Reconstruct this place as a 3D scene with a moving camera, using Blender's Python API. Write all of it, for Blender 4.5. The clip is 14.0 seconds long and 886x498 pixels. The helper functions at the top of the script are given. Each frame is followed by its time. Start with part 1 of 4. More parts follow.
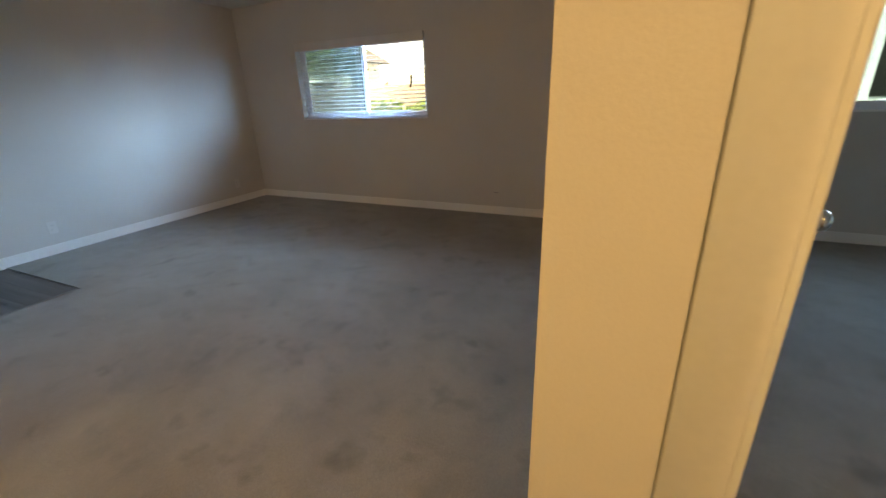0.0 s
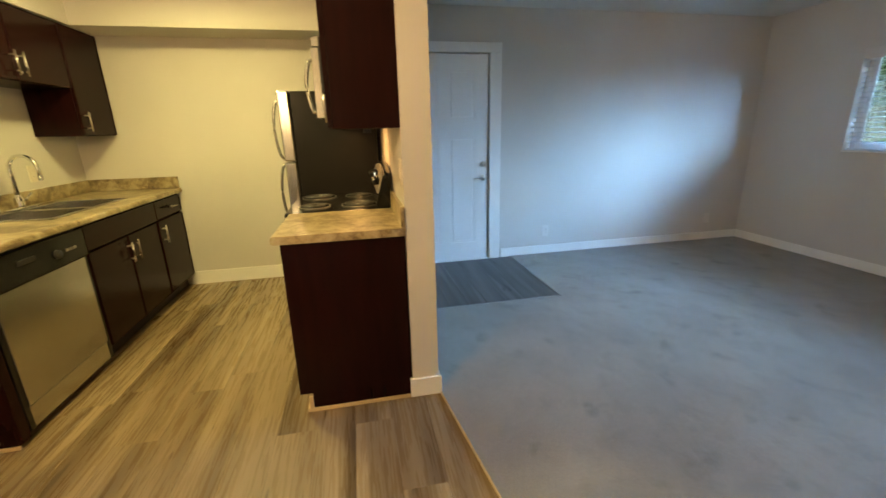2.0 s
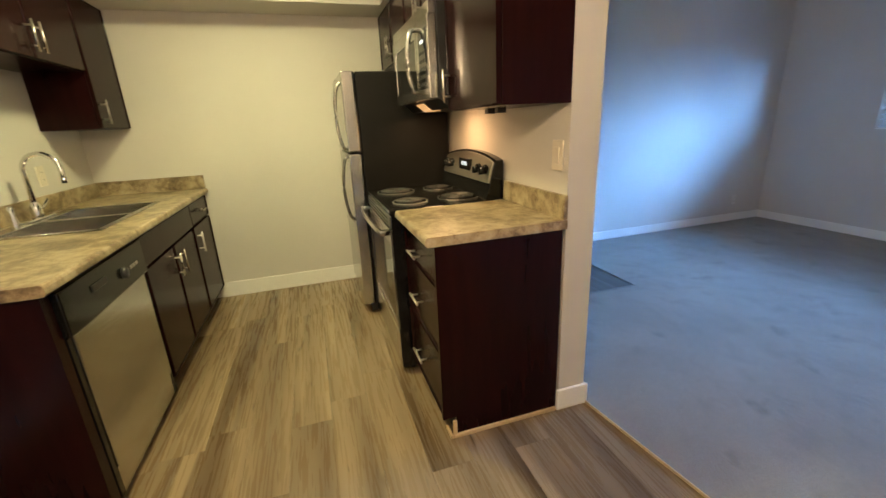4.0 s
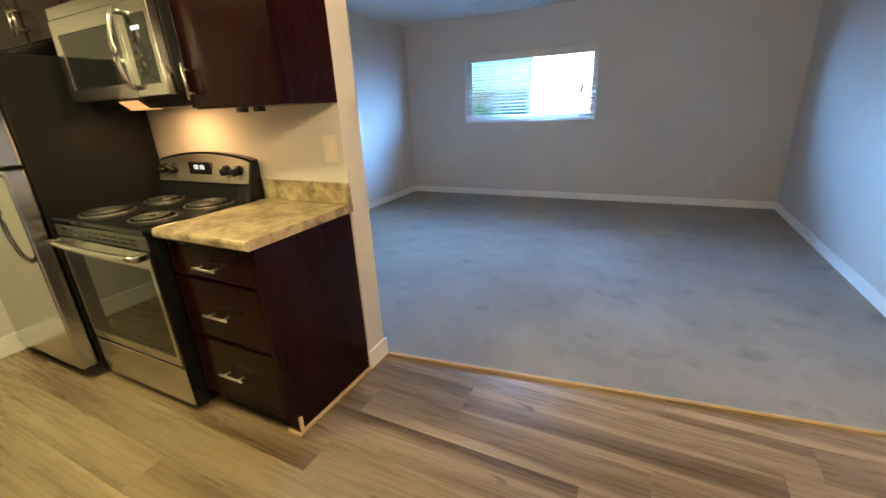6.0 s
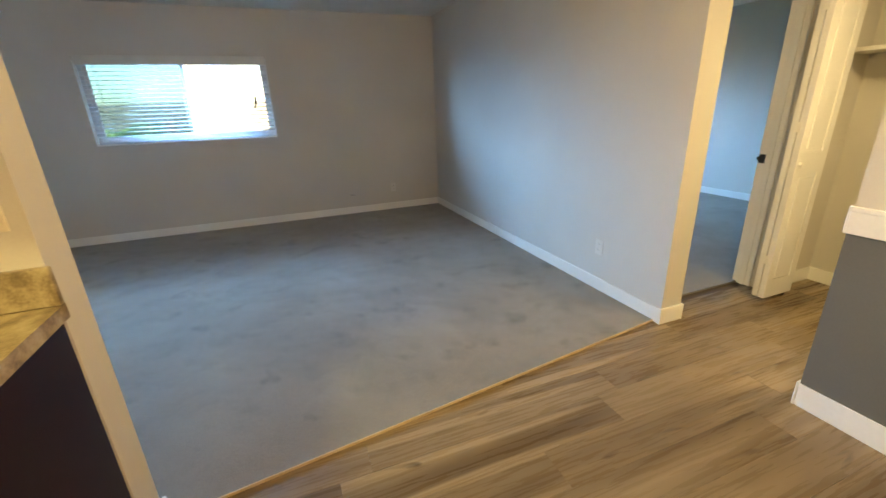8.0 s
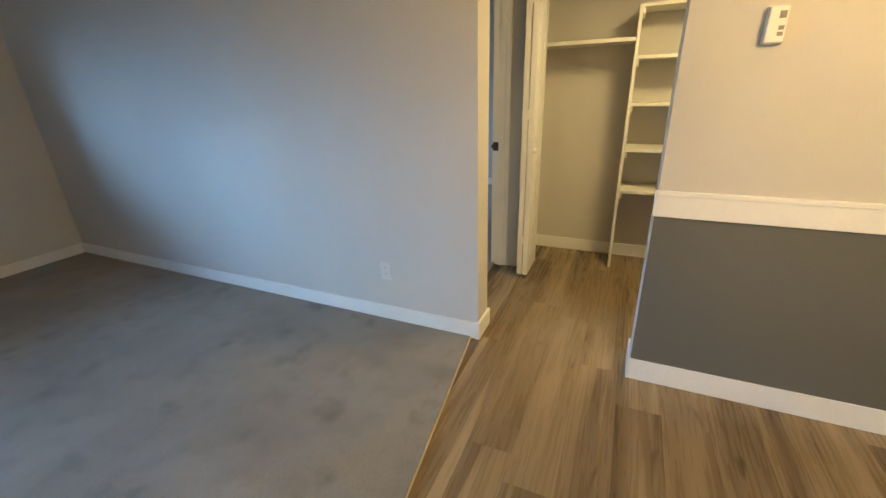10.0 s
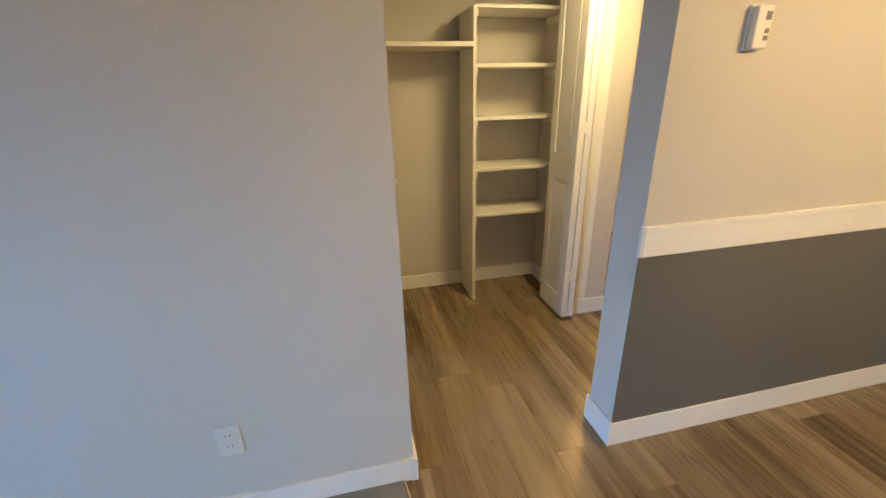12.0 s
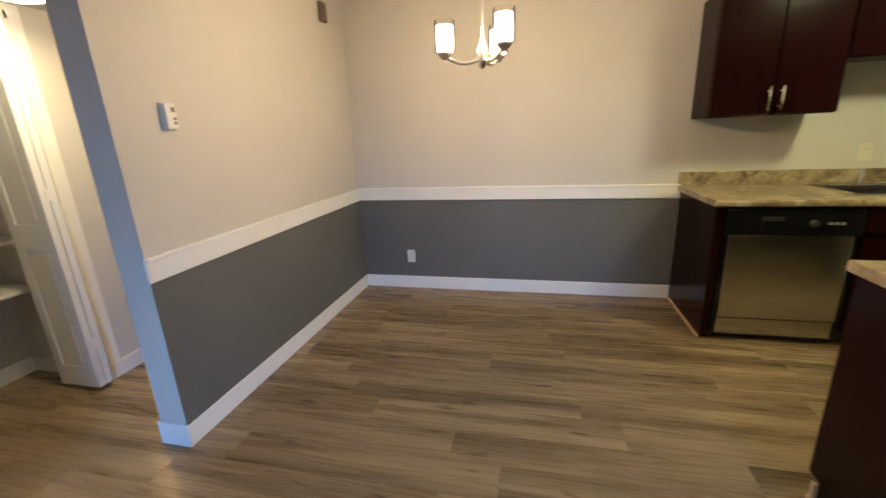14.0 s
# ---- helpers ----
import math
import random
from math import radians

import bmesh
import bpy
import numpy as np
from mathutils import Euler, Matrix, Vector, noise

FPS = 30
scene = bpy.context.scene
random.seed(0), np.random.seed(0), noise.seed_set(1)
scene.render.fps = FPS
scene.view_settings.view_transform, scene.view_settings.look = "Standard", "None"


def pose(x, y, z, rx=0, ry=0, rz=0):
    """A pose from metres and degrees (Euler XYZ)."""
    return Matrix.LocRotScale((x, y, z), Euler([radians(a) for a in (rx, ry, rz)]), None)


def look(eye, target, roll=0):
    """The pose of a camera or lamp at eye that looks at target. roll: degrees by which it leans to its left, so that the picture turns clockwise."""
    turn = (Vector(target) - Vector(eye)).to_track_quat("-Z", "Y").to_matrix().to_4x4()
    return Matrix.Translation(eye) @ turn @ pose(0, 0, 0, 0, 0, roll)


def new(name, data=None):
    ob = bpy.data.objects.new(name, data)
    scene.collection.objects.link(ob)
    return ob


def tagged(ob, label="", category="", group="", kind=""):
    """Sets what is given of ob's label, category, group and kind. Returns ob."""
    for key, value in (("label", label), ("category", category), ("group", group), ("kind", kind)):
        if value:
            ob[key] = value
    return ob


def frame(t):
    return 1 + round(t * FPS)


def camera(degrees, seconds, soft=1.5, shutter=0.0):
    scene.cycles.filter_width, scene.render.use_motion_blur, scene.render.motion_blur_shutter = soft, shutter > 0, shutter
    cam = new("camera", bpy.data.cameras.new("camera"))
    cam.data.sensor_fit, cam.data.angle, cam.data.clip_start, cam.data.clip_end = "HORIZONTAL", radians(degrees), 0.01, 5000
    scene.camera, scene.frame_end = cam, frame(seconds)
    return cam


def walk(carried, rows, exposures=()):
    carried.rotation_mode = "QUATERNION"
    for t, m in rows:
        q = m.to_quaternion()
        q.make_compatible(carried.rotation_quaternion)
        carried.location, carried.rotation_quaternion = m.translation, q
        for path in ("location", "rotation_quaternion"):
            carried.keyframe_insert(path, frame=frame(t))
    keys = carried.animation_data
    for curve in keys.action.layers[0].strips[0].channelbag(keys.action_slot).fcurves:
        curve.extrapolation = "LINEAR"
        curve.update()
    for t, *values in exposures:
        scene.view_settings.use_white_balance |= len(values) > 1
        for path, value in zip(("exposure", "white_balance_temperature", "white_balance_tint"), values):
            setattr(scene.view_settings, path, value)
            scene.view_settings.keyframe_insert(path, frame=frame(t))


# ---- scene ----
cam = camera(95.0, 14.0, shutter=0.18)
EXPOSURES = [(0.0, 2.95, 12000, 16), (0.5, 3.15, 11000, 13), (1.0, 3.60, 12500, 14), (1.5, 3.65, 11000, 11), (2.2, 3.60, 8600, 7), (4.3, 3.60, 6500, 11), (5.5, 3.75, 6600, 9),
             (7.0, 3.85, 8100, 7), (9.0, 3.45, 8700, 4), (11.3, 3.35, 7900, 8), (12.2, 3.20, 8200, 9), (13.0, 2.95, 8000, 11), (14.0, 3.05, 6300, 11)]
PATH = [
    (0, (2.694, -0.183, 1.286), (1.906, 1.516, 0.585), -2.1),
    (0.4, (2.6, 0.014, 1.282), (1.543, 1.578, 0.622), -2.2),
    (0.8, (2.343, 0.01, 1.257), (1.011, 1.373, 0.648), -1.6),
    (1.2, (2.179, -0.036, 1.258), (0.561, 0.987, 0.679), -1.6),
    (1.5, (2.052, -0.133, 1.295), (0.287, 0.616, 0.726), -1.6),
    (2, (1.838, -0.35, 1.343), (-0.044, 0.035, 0.785), -1.4),
    (2.2, (1.752, -0.431, 1.324), (-0.149, -0.154, 0.768), -1.7),
    (3.25, (1.465, -0.848, 1.325), (-0.446, -0.677, 0.758), -2.3),
    (4.3, (1.327, -1.209, 1.301), (-0.398, -0.396, 0.7), -2.8),
    (4.5, (1.292, -1.276, 1.298), (-0.356, -0.317, 0.694), -2.8),
    (5, (1.254, -1.428, 1.301), (-0.173, -0.173, 0.677), -2.8),
    (5.5, (1.276, -1.575, 1.32), (0.108, -0.085, 0.673), -2.9),
    (6, (1.223, -1.631, 1.329), (0.364, 0.048, 0.662), -2.9),
    (6.5, (1.042, -1.597, 1.342), (0.552, 0.221, 0.667), -2.5),
    (7, (0.865, -1.568, 1.368), (0.779, 0.314, 0.698), -2.3),
    (7.5, (0.677, -1.521, 1.385), (0.991, 0.34, 0.723), -2.1),
    (8, (0.547, -1.334, 1.336), (1.221, 0.43, 0.677), -2.1),
    (8.5, (0.497, -1.1, 1.329), (1.494, 0.5, 0.66), -2.2),
    (9, (0.508, -0.869, 1.32), (1.794, 0.497, 0.627), -2.3),
    (9.2, (0.556, -0.766, 1.321), (1.947, 0.492, 0.626), -2.4),
    (10.25, (0.825, -0.227, 1.347), (2.570, 0.380, 0.582), -1.7),
    (11.3, (1.238, 0.211, 1.358), (3.081, 0.225, 0.582), -1.0),
    (11.5, (1.326, 0.26, 1.335), (3.173, 0.157, 0.575), -1.0),
    (12, (1.501, 0.409, 1.344), (3.318, -0.003, 0.617), -1.4),
    (12.5, (1.518, 0.533, 1.342), (3.231, -0.237, 0.655), -1.7),
    (13, (1.429, 0.588, 1.354), (2.881, -0.622, 0.701), -2.2),
    (13.5, (1.215, 0.648, 1.347), (2.217, -0.981, 0.762), -2.7),
    (14, (0.995, 0.78, 1.368), (1.445, -1.091, 0.819), -2.6),
]
walk(cam, [(t, look(eye, target, roll)) for t, eye, target, roll in PATH],
     exposures=EXPOSURES)

SKY, SUN = 0.12, 4.8
WINDOW_LIGHT, BEDROOM_LIGHT, SKY_COLOUR = 27.0, 9.0, (0.18, 0.45, 1.0)
WARM, KITCHEN_COLOUR, HALL_COLOUR = (1.0, 0.715, 0.41), (0.96, 0.95, 0.45), (1.0, 0.82, 0.46)
CHAND, KITCHEN, HALL, BATH, COOK = 1.75, 2.8, 1.35, 6.7, 0.30

# ---- daylight and lamps ----
world = bpy.data.worlds.new("sky")
scene.world = world
world.use_nodes = True
_wn = world.node_tree.nodes
_sky = _wn.new("ShaderNodeTexSky")
_sky.sky_type, _sky.sun_disc = "NISHITA", False
_sky.sun_elevation, _sky.sun_rotation = radians(42), radians(215)
_sky.air_density, _sky.dust_density = 1.0, 1.5
world.node_tree.links.new(_sky.outputs[0], _wn["Background"].inputs[0])
_wn["Background"].inputs[1].default_value = SKY

sun_data = bpy.data.lights.new("sun", "SUN")
sun_data.energy, sun_data.angle, sun_data.color = SUN, radians(0.6), (1.0, 0.95, 0.86)
sun = new("sun", sun_data)
sun.matrix_world = look((-6, -8, 12), (0, 0, 0))


def bulb(name, at, watts, colour, radius=0.04):
    data = bpy.data.lights.new(name, "POINT")
    data.energy, data.color, data.shadow_soft_size = watts, colour, radius
    lamp = new(name, data)
    lamp.location = at
    return lamp


def sky_panel(name, x0, x1, z0, z1, watts):
    """The sky's light in a window opening: it comes from above the roofs across the yard, so it falls inwards and down,
    fanned to both sides."""
    w = (x1 - x0) / 5
    for i, (turn, share) in enumerate(((62, 0.21), (31, 0.22), (0, 0.14), (-31, 0.22), (-62, 0.21))):
        data = bpy.data.lights.new(name, "AREA")
        data.shape, data.size, data.size_y, data.energy, data.color = "RECTANGLE", w, z1 - z0, watts * share, SKY_COLOUR
        data.spread = radians(68)
        lamp = new(name, data)
        x, z = x0 + w * (i + 0.5), (z0 + z1) / 2 + 0.06
        lamp.matrix_world = look((x, 4.56, z), (x + math.sin(radians(turn)), 4.56 - math.cos(radians(turn)), z - 0.52))


sky_panel("sky_light_living", -1.30, 0.59, 1.03, 1.98, WINDOW_LIGHT)
sky_panel("sky_light_bedroom", 4.13, 5.89, 1.03, 1.98, BEDROOM_LIGHT)


# ---- materials ----
def material(name):
    m = bpy.data.materials.new(name)
    m.use_nodes = True
    n = m.node_tree.nodes
    return m, n, m.node_tree.links, n["Principled BSDF"]


def surface(name, a, b, rough=0.6, metal=0.0, scale=6.0, fine=120.0, bump=0.05, stretch=(1, 1, 1), mottle=0.5,
            rough_var=0.1, coat=0.0, spec=0.5, sheen=0.0):
    """Two colours mixed by a coarse and a fine noise, with bump from the fine one and uneven roughness."""
    m, n, k, p = material(name)
    tc, mp = n.new("ShaderNodeTexCoord"), n.new("ShaderNodeMapping")
    mp.inputs["Scale"].default_value = stretch
    k.new(tc.outputs["Object"], mp.inputs[0])
    big, small = n.new("ShaderNodeTexNoise"), n.new("ShaderNodeTexNoise")
    big.inputs["Scale"].default_value, big.inputs["Detail"].default_value = scale, 5
    small.inputs["Scale"].default_value, small.inputs["Detail"].default_value = fine, 3
    for t in (big, small):
        k.new(mp.outputs[0], t.inputs["Vector"])
    add = n.new("ShaderNodeMix")
    add.inputs[0].default_value = 1 - mottle
    k.new(big.outputs[0], add.inputs[2]), k.new(small.outputs[0], add.inputs[3])
    ramp = n.new("ShaderNodeValToRGB")
    ramp.color_ramp.elements[0].position, ramp.color_ramp.elements[1].position = 0.36, 0.64
    ramp.color_ramp.elements[0].color, ramp.color_ramp.elements[1].color = (*a, 1), (*b, 1)
    k.new(add.outputs[0], ramp.inputs[0]), k.new(ramp.outputs[0], p.inputs["Base Color"])
    mr = n.new("ShaderNodeMapRange")
    mr.inputs[3].default_value, mr.inputs[4].default_value = rough - rough_var, rough + rough_var
    k.new(big.outputs[0], mr.inputs[0]), k.new(mr.outputs[0], p.inputs["Roughness"])
    bp = n.new("ShaderNodeBump")
    bp.inputs["Strength"].default_value, bp.inputs["Distance"].default_value = min(1, bump * 4), 0.004
    k.new(small.outputs[0], bp.inputs["Height"]), k.new(bp.outputs[0], p.inputs["Normal"])
    p.inputs["Metallic"].default_value = metal
    p.inputs["Coat Weight"].default_value = coat
    p.inputs["Specular IOR Level"].default_value = spec
    p.inputs["Sheen Weight"].default_value = sheen
    return m


def glowing(name, colour, strength):
    m, n, k, p = material(name)
    p.inputs["Base Color"].default_value = (0.8, 0.8, 0.8, 1)
    p.inputs["Emission Color"].default_value, p.inputs["Emission Strength"].default_value = (*colour, 1), strength
    return m


def clear_glass(name, tint=(0.95, 0.98, 0.97), rough=0.0, ior=1.45):
    """Thin window glass: a mix of clear transmission and gloss by Fresnel."""
    m, n, k, p = material(name)
    n.remove(p)
    t, g, mix, fr = (n.new("ShaderNodeBsdfTransparent"), n.new("ShaderNodeBsdfGlossy"), n.new("ShaderNodeMixShader"), n.new("ShaderNodeFresnel"))
    t.inputs[0].default_value, g.inputs["Roughness"].default_value = (*tint, 1), rough
    fr.inputs[0].default_value = ior
    k.new(fr.outputs[0], mix.inputs[0]), k.new(t.outputs[0], mix.inputs[1]), k.new(g.outputs[0], mix.inputs[2])
    k.new(mix.outputs[0], n["Material Output"].inputs[0])
    return m


def plank_material(name, tones, gloss):
    """Vinyl planks: long grain, a tone for each plank, dark knots."""
    m, n, k, p = material(name)
    tc, info, off = n.new("ShaderNodeTexCoord"), n.new("ShaderNodeObjectInfo"), n.new("ShaderNodeVectorMath")
    comb = n.new("ShaderNodeCombineXYZ")
    mul = n.new("ShaderNodeMath")
    mul.operation, mul.inputs[1].default_value = "MULTIPLY", 37.0
    k.new(info.outputs["Random"], mul.inputs[0])
    for i in range(3):
        k.new(mul.outputs[0], comb.inputs[i])
    k.new(tc.outputs["Object"], off.inputs[0]), k.new(comb.outputs[0], off.inputs[1])
    def noise_of(sx, sy, detail, distortion=0.0):
        mp, t = n.new("ShaderNodeMapping"), n.new("ShaderNodeTexNoise")
        mp.inputs["Scale"].default_value = (sx, sy, 1)
        t.inputs["Scale"].default_value, t.inputs["Detail"].default_value, t.inputs["Distortion"].default_value = 1.0, detail, distortion
        k.new(off.outputs[0], mp.inputs[0]), k.new(mp.outputs[0], t.inputs["Vector"])
        return t.outputs[0]

    def blend(a, b, f):
        x = n.new("ShaderNodeMix")
        x.inputs[0].default_value = f
        k.new(a, x.inputs[2]), k.new(b, x.inputs[3])
        return x.outputs[0]

    def ramped(v, stops):
        r = n.new("ShaderNodeValToRGB")
        e = r.color_ramp.elements
        e[0].position, e[1].position = stops[0][0], stops[-1][0]
        e[0].color, e[1].color = (*stops[0][1], 1), (*stops[-1][1], 1)
        for pos, col in stops[1:-1]:
            e.new(pos).color = (*col, 1)
        k.new(v, r.inputs[0])
        return r.outputs[0]

    bands, fine = noise_of(0.6, 8.0, 1.2, 0.3), noise_of(4, 80, 3)
    grain = blend(blend(bands, noise_of(0.35, 5.0, 2, 0.4), 0.45), fine, 0.035)
    shift = n.new("ShaderNodeMath")
    shift.operation = "MULTIPLY_ADD"
    shift.inputs[1].default_value, shift.inputs[2].default_value = 0.04, -0.02
    k.new(info.outputs["Random"], shift.inputs[0])
    tone = n.new("ShaderNodeMath")
    k.new(grain, tone.inputs[0]), k.new(shift.outputs[0], tone.inputs[1])
    base = ramped(tone.outputs[0], ((0.32, tones[0]), (0.48, tones[1]), (0.67, tones[2])))

    def over(below, mask, colour):
        x = n.new("ShaderNodeMix")
        x.data_type = "RGBA"
        k.new(mask, x.inputs[0]), k.new(below, x.inputs[6])
        x.inputs[7].default_value = (*colour, 1)
        return x.outputs[2]

    # pale sapwood streaks and knots
    sap = ramped(noise_of(0.45, 10, 1, 0.2), ((0.60, (0, 0, 0)), (0.68, (0.6, 0.6, 0.6))))
    knots = ramped(noise_of(3.0, 14, 2, 0.5), ((0.68, (0, 0, 0)), (0.76, (0.75, 0.75, 0.75))))
    wood = over(over(base, sap, [c * 1.2 for c in tones[2]]), knots, [c * 0.55 for c in tones[0]])
    k.new(wood, p.inputs["Base Color"])
    mr = n.new("ShaderNodeMapRange")
    mr.inputs[3].default_value, mr.inputs[4].default_value = gloss - 0.08, gloss + 0.12
    k.new(fine, mr.inputs[0]), k.new(mr.outputs[0], p.inputs["Roughness"])
    p.inputs["Specular IOR Level"].default_value = 0.32
    bp = n.new("ShaderNodeBump")
    bp.inputs["Strength"].default_value, bp.inputs["Distance"].default_value = 0.25, 0.001
    k.new(grain, bp.inputs["Height"]), k.new(bp.outputs[0], p.inputs["Normal"])
    return m


def laminate_material(name):
    """Counter laminate: blotches of cream, tan and brown with dark specks."""
    m, n, k, p = material(name)
    tc = n.new("ShaderNodeTexCoord")
    big, mid, vor = n.new("ShaderNodeTexNoise"), n.new("ShaderNodeTexNoise"), n.new("ShaderNodeTexNoise")
    big.inputs["Scale"].default_value, big.inputs["Detail"].default_value, big.inputs["Distortion"].default_value = 9, 6, 0.8
    mid.inputs["Scale"].default_value, mid.inputs["Detail"].default_value = 34, 5
    vor.inputs["Scale"].default_value, vor.inputs["Detail"].default_value = 140, 2
    for t in (big, mid, vor):
        k.new(tc.outputs["Object"], t.inputs["Vector"])
    a, b = n.new("ShaderNodeMix"), n.new("ShaderNodeMix")
    a.inputs[0].default_value, b.inputs[0].default_value = 0.32, 0.16
    k.new(big.outputs[0], a.inputs[2]), k.new(mid.outputs[0], a.inputs[3])
    k.new(a.outputs[0], b.inputs[2]), k.new(vor.outputs[0], b.inputs[3])
    ramp = n.new("ShaderNodeValToRGB")
    r = ramp.color_ramp
    r.elements[0].position, r.elements[1].position = 0.36, 0.66
    r.elements[0].color, r.elements[1].color = (0.085, 0.055, 0.028, 1), (0.46, 0.39, 0.26, 1)
    r.elements.new(0.45).color = (0.20, 0.145, 0.08, 1)
    r.elements.new(0.54).color = (0.35, 0.275, 0.165, 1)
    k.new(b.outputs[0], ramp.inputs[0]), k.new(ramp.outputs[0], p.inputs["Base Color"])
    p.inputs["Roughness"].default_value = 0.32
    return m


def carpet_material(name, a, b, stain):
    m, n, k, p = material(name)
    tc = n.new("ShaderNodeTexCoord")
    big, mid, pile = n.new("ShaderNodeTexNoise"), n.new("ShaderNodeTexNoise"), n.new("ShaderNodeTexNoise")
    big.inputs["Scale"].default_value, big.inputs["Detail"].default_value = 1.7, 4
    mid.inputs["Scale"].default_value, mid.inputs["Detail"].default_value = 6.5, 5
    pile.inputs["Scale"].default_value, pile.inputs["Detail"].default_value = 260, 2
    for t in (big, mid, pile):
        k.new(tc.outputs["Object"], t.inputs["Vector"])
    r1 = n.new("ShaderNodeValToRGB")
    r1.color_ramp.elements[0].position, r1.color_ramp.elements[1].position = 0.35, 0.65
    r1.color_ramp.elements[0].color, r1.color_ramp.elements[1].color = (*a, 1), (*b, 1)
    mixn = n.new("ShaderNodeMix")
    mixn.inputs[0].default_value = 0.45
    k.new(big.outputs[0], mixn.inputs[2]), k.new(pile.outputs[0], mixn.inputs[3])
    k.new(mixn.outputs[0], r1.inputs[0])
    r2 = n.new("ShaderNodeValToRGB")
    r2.color_ramp.elements[0].position, r2.color_ramp.elements[1].position = 0.50, 0.72
    r2.color_ramp.elements[0].color, r2.color_ramp.elements[1].color = (0, 0, 0, 1), (0.30, 0.30, 0.30, 1)
    k.new(mid.outputs[0], r2.inputs[0])
    st = n.new("ShaderNodeMix")
    st.data_type = "RGBA"
    k.new(r2.outputs[0], st.inputs[0]), k.new(r1.outputs[0], st.inputs[6])
    st.inputs[7].default_value = (*stain, 1)
    spots = n.new("ShaderNodeTexNoise")
    spots.inputs["Scale"].default_value, spots.inputs["Detail"].default_value = 4.6, 3
    k.new(tc.outputs["Object"], spots.inputs["Vector"])
    r3 = n.new("ShaderNodeValToRGB")
    r3.color_ramp.elements[0].position, r3.color_ramp.elements[1].position = 0.60, 0.74
    r3.color_ramp.elements[0].color, r3.color_ramp.elements[1].color = (0, 0, 0, 1), (0.55, 0.55, 0.55, 1)
    k.new(spots.outputs[0], r3.inputs[0])
    sp = n.new("ShaderNodeMix")
    sp.data_type = "RGBA"
    k.new(r3.outputs[0], sp.inputs[0]), k.new(st.outputs[2], sp.inputs[6])
    sp.inputs[7].default_value = (*[0.8 * v for v in stain], 1)
    k.new(sp.outputs[2], p.inputs["Base Color"])
    p.inputs["Roughness"].default_value, p.inputs["Specular IOR Level"].default_value = 0.95, 0.1
    p.inputs["Sheen Weight"].default_value = 0.25
    bp = n.new("ShaderNodeBump")
    bp.inputs["Strength"].default_value, bp.inputs["Distance"].default_value = 0.8, 0.006
    add = n.new("ShaderNodeMix")
    add.inputs[0].default_value = 0.7
    k.new(mid.outputs[0], add.inputs[2]), k.new(pile.outputs[0], add.inputs[3])
    k.new(add.outputs[0], bp.inputs["Height"]), k.new(bp.outputs[0], p.inputs["Normal"])
    return m


WALL = surface("greige_wall_paint", (0.53, 0.50, 0.455), (0.58, 0.55, 0.50), 0.72, scale=1.2, fine=160, bump=0.035, mottle=0.75)
DARKWALL = surface("charcoal_wall_paint", (0.118, 0.116, 0.104), (0.136, 0.134, 0.121), 0.62, scale=1.5, fine=160, bump=0.03, mottle=0.7)
CEIL = surface("ceiling_paint", (0.60, 0.60, 0.58), (0.68, 0.68, 0.66), 0.9, scale=3, fine=90, bump=0.12)
WHITE = surface("white_trim_paint", (0.75, 0.735, 0.695), (0.81, 0.795, 0.755), 0.42, scale=3, fine=60, bump=0.015, mottle=0.7)
DOORWHITE = surface("white_door_paint", (0.72, 0.71, 0.69), (0.78, 0.77, 0.75), 0.45, scale=2, fine=80, bump=0.015, mottle=0.7)
SHELFWHITE = surface("white_shelf_paint", (0.66, 0.64, 0.58), (0.74, 0.72, 0.66), 0.5, scale=3, fine=60, bump=0.02)
CARPET = carpet_material("grey_beige_carpet", (0.168, 0.153, 0.128), (0.262, 0.240, 0.204), (0.105, 0.095, 0.08))
PLANK = plank_material("vinyl_plank", ((0.088, 0.057, 0.031), (0.194, 0.136, 0.078), (0.322, 0.241, 0.150)), 0.26)
ENTRYPLANK = plank_material("entry_vinyl_plank", ((0.045, 0.040, 0.037), (0.085, 0.078, 0.072), (0.14, 0.13, 0.12)), 0.42)
SUBFLOOR = surface("plank_joint", (0.06, 0.042, 0.026), (0.09, 0.064, 0.040), 0.9)
ESPRESSO = surface("espresso_stained_wood", (0.0075, 0.0016, 0.0018), (0.016, 0.0034, 0.0034), 0.20, scale=3, fine=26, bump=0.006,
                   stretch=(1, 1, 0.12), rough_var=0.05, spec=0.13)
KICK = surface("black_toe_kick", (0.008, 0.006, 0.006), (0.016, 0.012, 0.011), 0.6)
COUNTER = laminate_material("granite_look_laminate")
RAWWOOD = surface("bare_pine_trim", (0.50, 0.36, 0.20), (0.62, 0.47, 0.28), 0.6, scale=4, fine=40, stretch=(0.3, 0.3, 1))
STEEL = surface("brushed_stainless", (0.46, 0.455, 0.43), (0.59, 0.58, 0.55), 0.19, 1.0, scale=2, fine=220, bump=0.022, stretch=(0.04, 1, 1), rough_var=0.05)
PANELSTEEL = surface("satin_stainless", (0.52, 0.50, 0.46), (0.64, 0.62, 0.58), 0.42, 1.0, scale=2, fine=220, bump=0.01, stretch=(0.04, 1, 1), rough_var=0.05)
DARKSTEEL = surface("dark_brushed_steel", (0.20, 0.19, 0.18), (0.28, 0.27, 0.25), 0.33, 1.0, scale=2, fine=200, bump=0.01, stretch=(0.04, 1, 1))
CHROME = surface("chrome", (0.72, 0.71, 0.69), (0.80, 0.79, 0.77), 0.12, 1.0, bump=0.0, rough_var=0.04)
